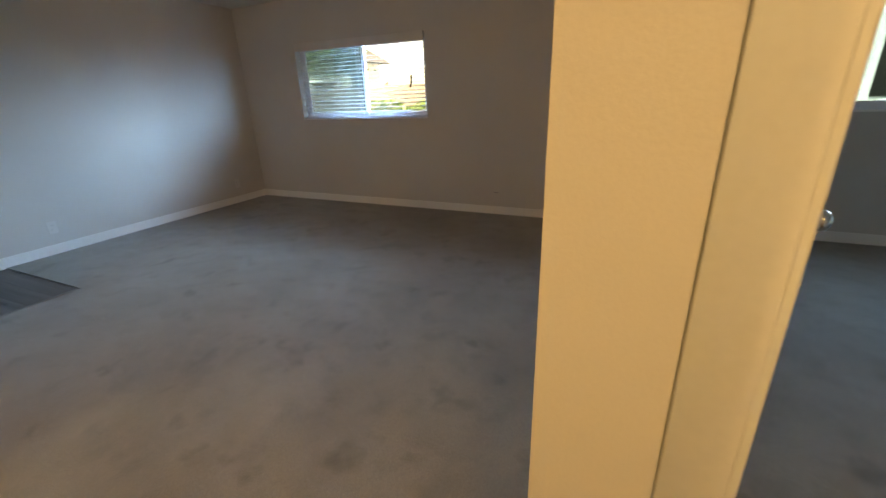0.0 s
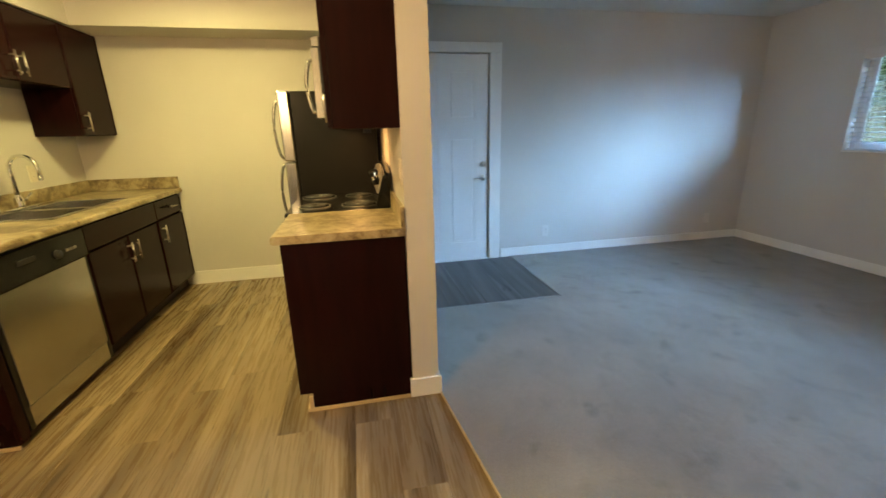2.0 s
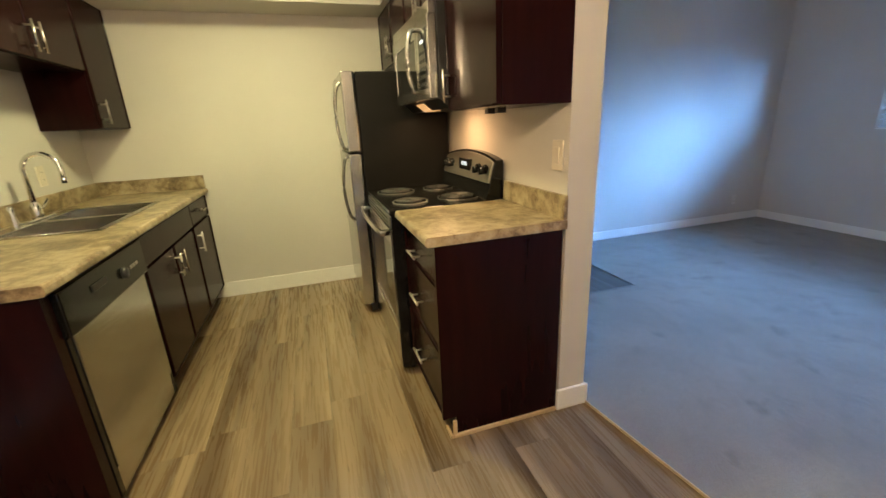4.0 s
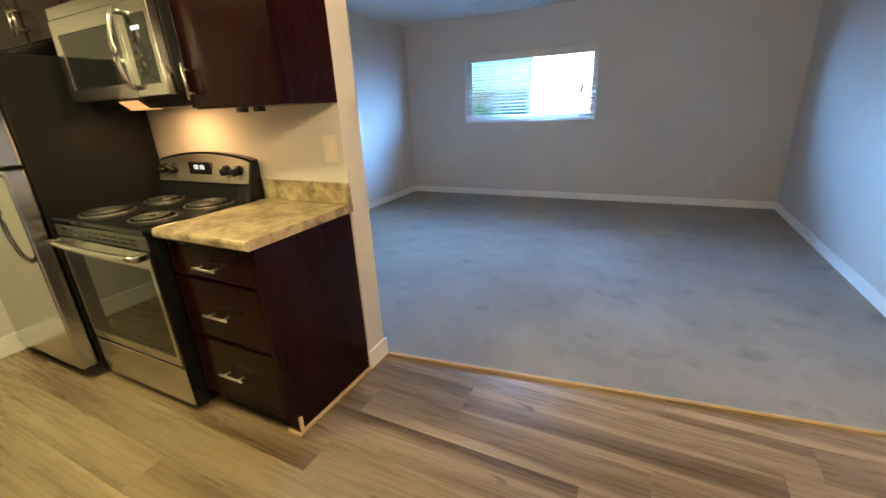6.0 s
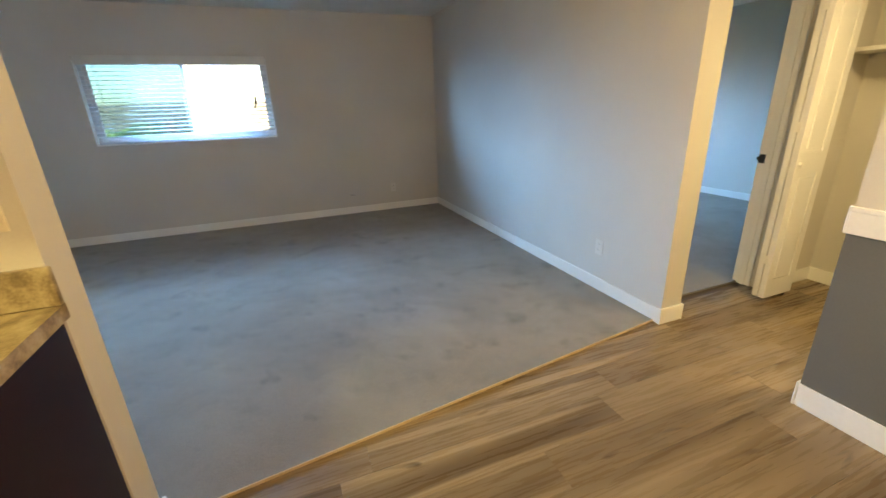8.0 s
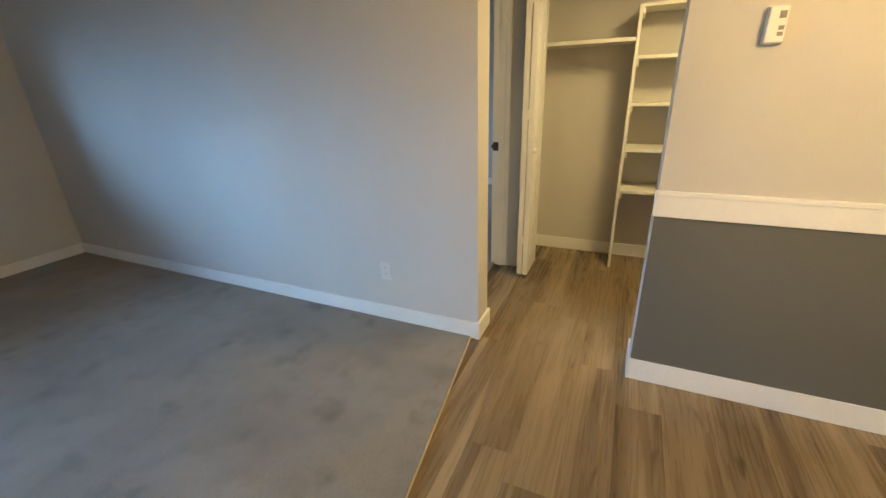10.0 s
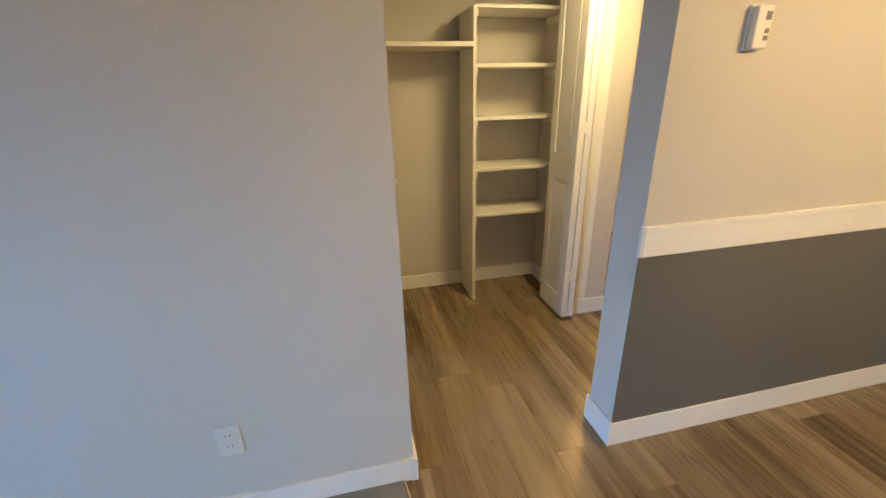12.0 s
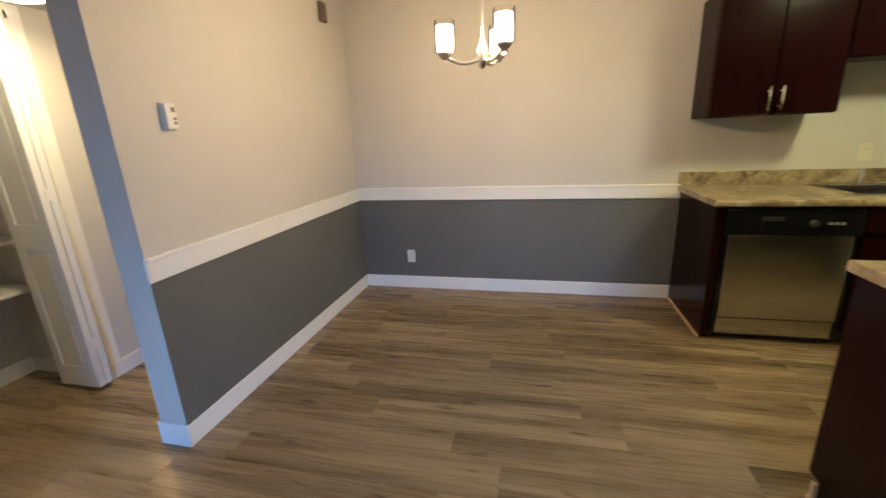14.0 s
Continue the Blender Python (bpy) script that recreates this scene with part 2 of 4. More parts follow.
NICKEL = surface("satin_nickel", (0.58, 0.55, 0.50), (0.68, 0.65, 0.60), 0.28, 1.0, bump=0.003, rough_var=0.06)
BLACK = surface("black_enamel", (0.006, 0.006, 0.006), (0.010, 0.010, 0.010), 0.12, spec=0.3, scale=5, fine=200, bump=0.0, rough_var=0.05)
BLACKSIDE = surface("black_textured_steel", (0.006, 0.0055, 0.005), (0.011, 0.010, 0.009), 0.36, scale=3, fine=420, bump=0.04, spec=0.14)
BLACKGLASS = surface("black_glass", (0.006, 0.006, 0.006), (0.010, 0.010, 0.010), 0.06, bump=0.0, rough_var=0.02)
BLACKPLASTIC = surface("black_plastic", (0.010, 0.010, 0.010), (0.02, 0.02, 0.02), 0.45, bump=0.02)
COIL = surface("coil_element", (0.018, 0.018, 0.018), (0.05, 0.048, 0.046), 0.42, 0.4, bump=0.03)
PLATE = surface("white_plastic_plate", (0.70, 0.68, 0.63), (0.76, 0.74, 0.69), 0.4, bump=0.004)
PAINTEDPLATE = surface("painted_over_plate", (0.60, 0.575, 0.53), (0.65, 0.62, 0.575), 0.5, bump=0.006)
CREAMPLATE = surface("cream_plastic_plate", (0.60, 0.54, 0.43), (0.66, 0.60, 0.49), 0.4, bump=0.004)
GREYPLASTIC = surface("grey_plastic", (0.16, 0.15, 0.14), (0.24, 0.22, 0.20), 0.5, bump=0.01)
VINYLFRAME = surface("window_frame_white", (0.66, 0.69, 0.72), (0.74, 0.77, 0.80), 0.4, bump=0.006)
SLAT = surface("blind_slat", (0.62, 0.65, 0.68), (0.70, 0.73, 0.76), 0.45, bump=0.004)
_n = SLAT.node_tree.nodes
_tr, _mx = _n.new("ShaderNodeBsdfTranslucent"), _n.new("ShaderNodeMixShader")
_tr.inputs[0].default_value, _mx.inputs[0].default_value = (0.55, 0.62, 0.72, 1), 0.22
SLAT.node_tree.links.new(_n["Principled BSDF"].outputs[0], _mx.inputs[1])
SLAT.node_tree.links.new(_tr.outputs[0], _mx.inputs[2])
SLAT.node_tree.links.new(_mx.outputs[0], _n["Material Output"].inputs[0])
VALANCE = surface("blind_valance", (0.56, 0.53, 0.49), (0.64, 0.61, 0.56), 0.5, bump=0.006)
GLASS = clear_glass("window_glass")
SCREEN = clear_glass("insect_screen", (0.33, 0.44, 0.50), 0.6, 1.02)
SHADEGLASS = glowing("lit_frosted_shade", (1.0, 0.80, 0.52), 2.7)
DOMEGLASS = glowing("lit_frosted_dome", (1.0, 0.82, 0.55), 2.1)
HOODLENS = glowing("lit_hood_lens", (1.0, 0.50, 0.17), 0.06)
DISPLAY = glowing("oven_clock_digits", (0.65, 0.85, 1.0), 0.09)
TUBGLAZE = surface("white_glaze", (0.70, 0.69, 0.66), (0.78, 0.77, 0.74), 0.15, bump=0.0)


# ---- mesh helpers ----
def box(bm, x0, x1, y0, y1, z0, z1, bevel=0.0):
    v = [bm.verts.new((x, y, z)) for x in (x0, x1) for y in (y0, y1) for z in (z0, z1)]
    fs = [bm.faces.new([v[i] for i in q]) for q in ((0, 1, 3, 2), (4, 6, 7, 5), (0, 4, 5, 1), (2, 3, 7, 6), (0, 2, 6, 4), (1, 5, 7, 3))]
    if bevel:
        edges = list({e for f in fs for e in f.edges})
        bmesh.ops.bevel(bm, geom=edges, offset=bevel, segments=2, profile=0.5, affect="EDGES")
    return bm


def ring(bm, x0, x1, z0, z1, ya, yb, l, r, b, t):
    """A flat rectangular frame in the plane of y, one connected mesh, with its own width on each side."""
    loops = []
    for y in (ya, yb):
        loops.append([bm.verts.new((x, y, z)) for x, z in ((x0, z0), (x1, z0), (x1, z1), (x0, z1))])
        loops.append([bm.verts.new((x, y, z)) for x, z in ((x0 + l, z0 + b), (x1 - r, z0 + b), (x1 - r, z1 - t), (x0 + l, z1 - t))])
    o1, i1, o2, i2 = loops
    for j in range(4):
        k = (j + 1) % 4
        for q in ((o1[j], o1[k], i1[k], i1[j]), (o2[k], o2[j], i2[j], i2[k]), (o1[k], o1[j], o2[j], o2[k]), (i1[j], i1[k], i2[k], i2[j])):
            bm.faces.new(q)
    bmesh.ops.bevel(bm, geom=[e for e in bm.edges if e.verts[0] in o1 + o2 and e.verts[1] in o1 + o2], offset=0.003, segments=2, affect="EDGES")
    return bm


def rod(bm, p, q, r, r2=None, seg=12, caps=True):
    p, q = Vector(p), Vector(q)
    m = Matrix.Translation((p + q) / 2) @ (q - p).to_track_quat("Z", "Y").to_matrix().to_4x4()
    bmesh.ops.create_cone(bm, cap_ends=caps, segments=seg, radius1=r, radius2=r if r2 is None else r2, depth=(q - p).length, matrix=m)
    return bm


def tube(bm, points, r, seg=10):
    """A round bar that bends through the points."""
    rings = []
    pts = [Vector(p) for p in points]
    for i, p in enumerate(pts):
        d = (pts[min(i + 1, len(pts) - 1)] - pts[max(i - 1, 0)]).normalized()
        rot = d.to_track_quat("Z", "Y").to_matrix()
        rings.append([bm.verts.new(p + rot @ Vector((r * math.cos(a), r * math.sin(a), 0))) for a in [2 * math.pi * j / seg for j in range(seg)]])
    for a, b in zip(rings, rings[1:]):
        for j in range(seg):
            bm.faces.new((a[j], a[(j + 1) % seg], b[(j + 1) % seg], b[j]))
    bm.faces.new(list(reversed(rings[0]))), bm.faces.new(rings[-1])
    return bm


def lathe(bm, profile, at, seg=28):
    """Turns a profile of (radius, height) round the upright axis through at."""
    rings = [[bm.verts.new((at[0] + r * math.cos(2 * math.pi * j / seg), at[1] + r * math.sin(2 * math.pi * j / seg), at[2] + h)) for j in range(seg)]
             for r, h in profile]
    for a, b in zip(rings, rings[1:]):
        for j in range(seg):
            bm.faces.new((a[j], a[(j + 1) % seg], b[(j + 1) % seg], b[j]))
    return bm


def prism(bm, outline, axis, lo, hi):
    """Pushes a flat outline along an axis: for 'x' the outline is (y, z), for 'y' (x, z), for 'z' (x, y)."""
    put = {"x": lambda c, a, b: (c, a, b), "y": lambda c, a, b: (a, c, b), "z": lambda c, a, b: (a, b, c)}[axis]
    one, two = [bm.verts.new(put(lo, a, b)) for a, b in outline], [bm.verts.new(put(hi, a, b)) for a, b in outline]
    bm.faces.new(one), bm.faces.new(list(reversed(two)))
    for i in range(len(outline)):
        j = (i + 1) % len(outline)
        bm.faces.new((one[j], one[i], two[i], two[j]))
    return bm


def link(name, bm, mat, smooth=False):
    bmesh.ops.recalc_face_normals(bm, faces=bm.faces)
    me = bpy.data.meshes.new(name)
    bm.to_mesh(me)
    bm.free()
    me.materials.append(mat)
    if smooth:
        for poly in me.polygons:
            poly.use_smooth = True
    return new(name, me)


def B():
    return bmesh.new()


def boxes(*rows, bevel=0.0):
    bm = B()
    for r in rows:
        box(bm, *r, bevel=bevel)
    return bm


def thing(name, at, label, category, group="", kind=""):
    ob = new(name)
    ob.location = at
    ob.empty_display_size = 0.1
    return tagged(ob, label, category, group, kind)


def part(name, bm, mat, parent, label="", smooth=False):
    """One mesh under a thing or under a part; the bmesh is in world places."""
    root = parent
    while root.parent:
        root = root.parent
    bmesh.ops.translate(bm, verts=bm.verts, vec=-root.location)
    ob = link(name, bm, mat, smooth)
    ob.parent = parent
    return tagged(ob, label)


def setting(name, bm, mat, label, category):
    return tagged(link(name, bm, mat), label, category, kind="structure")


# ---- walls, floors, ceilings ----
H = 2.44          # ceiling
HB = 2.13         # underside of the soffits
HH = 2.07         # lowered hall ceiling
XW, XE = -2.2, 6.3
YN, YS = 4.165, -2.605
WX0, WX1, WZ0, WZ1 = -1.255, 0.548, 1.070, 1.945      # living room window
BX0, BX1 = 4.17, 5.85                               # bedroom window


def wall_with_holes_x(name, x0, x1, y0, y1, holes, label, mat=WALL, top=H):
    """A wall that runs along x; holes are (x0, x1, z0, z1) in order."""
    bm, at = B(), x0
    for a, b, lo, hi in holes:
        box(bm, at, a, y0, y1, 0, top)
        if lo > 0:
            box(bm, a, b, y0, y1, 0, lo)
        box(bm, a, b, y0, y1, hi, top)
        at = b
    box(bm, at, x1, y0, y1, 0, top)
    return setting(name, bm, mat, label, "wall")


wall_with_holes_x("wall_north", XW, XE, YN, YN + 0.15, [(WX0, WX1, WZ0, WZ1), (BX0, BX1, WZ0, WZ1)], "greige painted outer wall with two sliding windows")
_bm = boxes((XW - 0.15, XW, YS - 0.15, 0.05, 0, H), (XW - 0.15, XW, 0.05, 0.975, 2.045, H), (XW - 0.15, XW, 0.975, YN + 0.15, 0, H))
setting("wall_west", _bm, WALL, "greige painted wall with the white front door", "wall")
setting("wall_south", boxes((XW, XE, YS - 0.15, YS, 0, H)), WALL, "greige painted wall behind dining corner and sink", "wall")
setting("wall_kitchen", boxes((XW, -0.012, -0.148, -0.012, 0, H)), WALL, "greige partition between kitchen and living room", "wall")
setting("wall_bedroom", boxes((2.608, 2.772, 0.288, YN, 0, H)), WALL, "greige partition between living room and bedroom", "wall")
setting("wall_dining", boxes((2.564, 2.712, YS, -0.494, 0, H)), WALL, "greige partition between dining corner and hall", "wall")
_bm = boxes((2.772, 2.895, 0.42, 0.53, 0, H), (2.895, 3.645, 0.42, 0.53, 2.05, H), (3.645, XE, 0.325, 0.53, 0, H))
setting("wall_hall", _bm, WALL, "wall between hall and bedroom with a doorway", "wall")
_bm = boxes((3.52, 3.64, -0.90, 0.325, 2.03, H), (3.52, 3.64, -1.09, -0.90, 0, H), (3.52, 3.64, -1.86, -1.09, 2.05, H), (3.52, 3.64, YS, -1.86, 0, H))
setting("wall_closet", _bm, WALL, "wall with closet opening and bathroom doorway", "wall")
setting("wall_closet_back", boxes((4.16, 4.28, -0.90, 0.325, 0, H)), WALL, "greige back wall of the hall closet", "wall")
setting("wall_closet_side", boxes((3.64, 4.28, -1.02, -0.90, 0, H)), WALL, "greige side wall of the hall closet", "wall")
setting("wall_bathroom", boxes((4.28, 5.6, -1.02, -0.90, 0, H)), WALL, "bathroom wall in warm lamplight", "wall")
setting("wall_bathroom_east", boxes((5.48, 5.6, YS, -1.02, 0, H)), WALL, "bathroom end wall in warm lamplight", "wall")
setting("wall_east", boxes((XE, XE + 0.15, YS - 0.15, YN + 0.15, 0, H)), WALL, "greige bedroom wall opposite the doorway", "wall")
setting("ceiling", boxes((XW - 0.15, XE + 0.15, YS - 0.15, YN + 0.15, H, H + 0.2)), CEIL, "white textured ceiling", "ceiling")
setting("ceiling_hall", boxes((2.712, 3.52, YS, 0.42, HH, H - 0.01), (2.60, 2.712, -0.497, 0.288, HH, H - 0.01)), WALL, "lowered hall ceiling with header", "ceiling")
_bm = boxes((XW, XW + 0.345, -2.27, -0.49, HB, H), (XW, -0.065, YS, -2.27, HB, H), (XW, -0.012, -0.49, -0.148, HB, H))
setting("soffit", _bm, WALL, "greige soffit round the kitchen above the cabinets", "soffit")
setting("ground", boxes((-90, 90, -60, 120, -0.45, -0.25)), surface("lawn_and_dirt", (0.10, 0.11, 0.05), (0.22, 0.20, 0.12), 0.95, scale=0.6, fine=8), "dry lawn and dirt outside the building", "ground")
setting("foundation", boxes((XW - 0.15, XE + 0.15, YS - 0.15, YN + 0.15, -0.25, -0.02)), SUBFLOOR, "concrete slab under the rooms", "floor")


def carpet(name, outline, label):
    return setting(name, prism(B(), outline, "z", -0.004, 0.010), CARPET, label, "carpet")


carpet("floor_living", [(-1.035, -0.012), (0.0, -0.012), (0.0, 0.0), (2.608, 0.335), (2.608, YN), (XW, YN), (XW, 1.225), (-1.035, 1.225)],
       "worn grey-beige carpet with dark stains")
carpet("floor_bedroom", [(2.772, 0.522), (XE, 0.522), (XE, YN), (2.772, YN)], "grey-beige bedroom carpet")
setting("trim_carpet_edge", prism(B(), [(0.001, -0.008), (2.5965, 0.3245), (2.5960, 0.3292), (0.0005, -0.0033)], "z", -0.002, 0.013), RAWWOOD,
        "thin tan edge strip between carpet and planks", "floor strip")
setting("trim_bedroom_threshold", boxes((2.905, 3.632, 0.505, 0.528, -0.002, 0.012)), GREYPLASTIC, "thin edge strip in the bedroom doorway", "floor strip")


def baseboard(*rows):
    bm = B()
    for x0, x1, y0, y1, h in rows:
        box(bm, x0, x1, y0, y1, 0, h, bevel=0.003)
    return setting("baseboard", bm, WHITE, "white painted baseboard along the wall foot", "baseboard")


baseboard((XW, XW + 0.012, 1.115, YN - 0.012, 0.10))
baseboard((XW, 2.596, YN - 0.012, YN, 0.10))
baseboard((2.596, 2.608, 0.288, YN - 0.012, 0.10), (2.592, 2.786, 0.274, 0.288, 0.105), (2.592, 2.608, 0.288, 0.30, 0.106), (2.772, 2.786, 0.288, 0.30, 0.105))
baseboard((XW + 0.02, -0.012, -0.012, 0.0, 0.10), (-0.012, 0.003, -0.163, 0.003, 0.105))
baseboard((2.553, 2.5605, YS + 0.012, -0.494, 0.112), (2.551, 2.724, -0.494, -0.483, 0.118), (2.712, 2.724, YS, -0.497, 0.11))
baseboard((-0.052, 2.553, YS, YS + 0.012, 0.112))
baseboard((XW, XW + 0.013, -1.95, -0.16, 0.125))
baseboard((4.148, 4.16, -0.90, 0.325, 0.10), (3.64, 4.148, -0.90, -0.888, 0.10), (3.64, 4.148, 0.313, 0.325, 0.10))
baseboard((3.508, 3.52, -1.09, -0.90, 0.10))
baseboard((XE - 0.012, XE, 0.52, YN, 0.10), (2.772, XE - 0.012, YN - 0.012, YN, 0.10))
baseboard((5.468, 5.48, YS, -1.02, 0.10), (3.64, 5.468, -1.032, -1.02, 0.10))

# dining corner: charcoal dado and white chair rail
setting("wall_dining_dado", boxes((2.5605, 2.564, YS + 0.0035, -0.4942, 0.0, 0.83)), DARKWALL, "charcoal painted lower wall of the dining corner", "wall")
setting("wall_south_dado", boxes((-0.05, 2.5605, YS, YS + 0.0035, 0.0, 0.83)), DARKWALL, "charcoal painted lower wall with one outlet", "wall")
_bm = boxes((2.547, 2.5605, YS + 0.018, -0.492, 0.818, 0.912), (2.543, 2.5605, YS + 0.018, -0.490, 0.905, 0.925), (2.549, 2.564, -0.494, -0.484, 0.818, 0.925), bevel=0.003)
setting("trim_chair_rail_east", _bm, WHITE, "broad white chair rail with a small cap", "chair rail")
_bm = boxes((-0.05, 2.547, YS, YS + 0.018, 0.818, 0.912), (-0.05, 2.543, YS, YS + 0.023, 0.905, 0.925), bevel=0.003)
setting("trim_chair_rail_south", _bm, WHITE, "broad white chair rail with a small cap", "chair rail")


# ---- front door ----
def panel_slab(bm, y0, y1, z0, z1, x0, x1, panels, depth=0.005):
    """A door leaf in the plane of x with sunk panels on its x1 face: panels are (y0, y1, z0, z1)."""
    ys = sorted({y0, y1, *[v for p in panels for v in p[:2]]})
    zs = sorted({z0, z1, *[v for p in panels for v in p[2:]]})
    for a, b in zip(ys, ys[1:]):
        for c, d in zip(zs, zs[1:]):
            sunk = any(p[0] <= a and b <= p[1] and p[2] <= c and d <= p[3] for p in panels)
            if not sunk:
                box(bm, x0, x1, a, b, c, d)
    s = 1 if x1 > x0 else -1
    for a, b, c, d in panels:
        box(bm, x0, x1 - s * depth, a, b, c, d)
        box(bm, x1 - s * depth, x1 - s * 0.001, a + 0.022, b - 0.022, c + 0.022, d - 0.022, bevel=0.005)
    bmesh.ops.remove_doubles(bm, verts=bm.verts, dist=0.0001)
    return bm


door_1 = thing("door_1", (XW, 0.515, 0), "closed white panelled front door with steel lever and deadbolt", "door", kind="structure")
part("leaf", panel_slab(B(), 0.065, 0.965, 0.012, 2.035, XW - 0.05, XW - 0.006, [(0.16, 0.46, 0.2, 1.28), (0.57, 0.83, 0.2, 1.28), (0.16, 0.46, 1.45, 1.9), (0.57, 0.83, 1.45, 1.9)]), DOORWHITE, door_1)
_bm = boxes((XW - 0.04, XW + 0.016, 0.98, 1.095, 0.0, 2.05), (XW - 0.04, XW + 0.016, -0.01, 1.095, 2.05, 2.135), (XW - 0.04, XW + 0.016, -0.01, 0.052, 0.0, 2.05), bevel=0.003)
part("casing", _bm, WHITE, door_1)
part("stop", boxes((XW - 0.10, XW - 0.052, 0.05, 0.10, 0.0, 2.045), (XW - 0.10, XW - 0.052, 0.93, 0.975, 0.0, 2.045), (XW - 0.10, XW - 0.052, 0.05, 0.975, 2.0, 2.045), (XW - 0.10, XW - 0.052, 0.05, 0.975, 0.0, 0.05)), WHITE, door_1)
part("threshold", boxes((XW - 0.09, XW + 0.02, 0.055, 0.97, 0.0, 0.012), bevel=0.003), WHITE, door_1)
_bm = B()
rod(_bm, (XW - 0.006, 0.915, 1.01), (XW + 0.012, 0.915, 1.01), 0.030, 0.027, 20)
box(_bm, XW + 0.010, XW + 0.03, 0.895, 0.935, 1.003, 1.017, bevel=0.003)
part("deadbolt", _bm, NICKEL, door_1, "satin nickel deadbolt thumb turn", True)
_bm = B()
rod(_bm, (XW - 0.006, 0.915, 0.875), (XW + 0.014, 0.915, 0.875), 0.032, 0.028, 20)
tube(_bm, [(XW + 0.01, 0.915, 0.875), (XW + 0.045, 0.915, 0.875), (XW + 0.055, 0.90, 0.876), (XW + 0.056, 0.86, 0.878), (XW + 0.052, 0.80, 0.874)], 0.009)
part("lever_handle", _bm, NICKEL, door_1, "satin nickel lever handle", True)
for _z in (0.25, 1.02, 1.82):
    _bm = rod(B(), (XW + 0.004, 0.060, _z - 0.045), (XW + 0.004, 0.060, _z + 0.045), 0.007, seg=8)
    box(_bm, XW - 0.007, XW - 0.003, 0.066, 0.100, _z - 0.045, _z + 0.045)
    part("hinge", _bm, NICKEL, door_1)


# ---- windows and blinds ----
def window(name, x0, x1, z0, z1, label):
    w = thing(name, ((x0 + x1) / 2, YN, z0), label, "window", kind="structure")
    y0, y1 = YN + 0.085, YN + 0.135
    part("window_frame", ring(B(), x0, x1, z0, z1, y0, y1, 0.04, 0.04, 0.04, 0.04), VINYLFRAME, w)
    xm = (x0 + x1) / 2 + 0.03
    for k, (a, b, ya) in enumerate(((x0 + 0.04, xm + 0.02, y0 + 0.004), (xm - 0.02, x1 - 0.04, y0 + 0.026))):
        sash = part("sash", ring(B(), a, b, z0 + 0.04, z1 - 0.04, ya, ya + 0.02, 0.035, 0.035, 0.035, 0.03), VINYLFRAME, w)
        pane = part("pane", boxes((a + 0.03, b - 0.03, ya + 0.008, ya + 0.012, z0 + 0.07, z1 - 0.065)), GLASS, sash)
        pane.visible_shadow = False
    net = part("insect_screen", boxes((x0 + 0.045, xm, y1 - 0.006, y1 - 0.004, z0 + 0.045, z1 - 0.045)), SCREEN, w, "dark fine insect screen")
    net.visible_shadow = False
    part("window_sill", boxes((x0 + 0.002, x1 - 0.002, YN - 0.006, y0, z0 - 0.004, z0 + 0.008), bevel=0.003), WHITE, w)
    return w


window("window_1", WX0, WX1, WZ0, WZ1, "white vinyl sliding window, screened on one half")
window("window_2", BX0, BX1, WZ0, WZ1, "white vinyl sliding bedroom window, screened on one half")

blind = thing("window_blind", (-0.33, YN + 0.02, 1.085), "lowered white mini blind with open slats in the window", "blind")
part("valance", boxes((WX0 + 0.02, WX1 - 0.005, YN - 0.030, YN - 0.018, 1.866, 1.958), (WX0 + 0.02, WX1 - 0.005, YN - 0.0182, YN - 0.002, 1.946, 1.957), bevel=0.004), VALANCE, blind)
part("headrail", boxes((WX0 + 0.03, WX1 - 0.01, YN + 0.002, YN + 0.055, 1.895, 1.930)), SLAT, blind)
part("bottom_rail", boxes((WX0 + 0.02, WX1 - 0.02, YN + 0.004, YN + 0.052, 1.082, 1.100), bevel=0.004), SLAT, blind)
_bm = B()
_a = [_bm.verts.new((x, 0.025 * u, 0.0030 * (1 - u * u) + 0.004 * u)) for x in (WX0 + 0.018, WX1 - 0.018) for u in (-1, -0.5, 0, 0.5, 1)]
for _i in range(4):
    _bm.faces.new((_a[_i], _a[_i + 1], _a[_i + 6], _a[_i + 5]))
bmesh.ops.solidify(_bm, geom=_bm.faces[:], thickness=0.0025)
_slat = link("slat", _bm, SLAT, True)
_slat.parent = blind
for _i in range(18):
    s = _slat if _i == 0 else _slat.copy()
    if _i:
        scene.collection.objects.link(s)
        s.parent = blind
    s.location = (0.33, 0.008, 0.072 + 0.0432 * _i)
for _x in (-1.10, -0.35, 0.40):
    for _y in (YN + 0.001, YN + 0.055):
        part("ladder_cord", boxes((_x, _x + 0.0025, _y, _y + 0.002, 1.09, 1.90)), SLAT, blind)
# Short slanted handle, coloured black as a silhouette before the bright pane.
_bm = B()
tube(_bm, [(0.375, YN - 0.02, 1.53), (0.372, YN - 0.02, 1.45), (0.352, YN - 0.02, 1.40)], 0.012, 8)
part("dark_handle", _bm, BLACKPLASTIC, blind, "short handle coloured black like a silhouette", True)
part("pull_cord", rod(B(), (0.378, YN - 0.014, 1.53), (0.385, YN - 0.012, 1.90), 0.0015, seg=6), SLAT, blind)


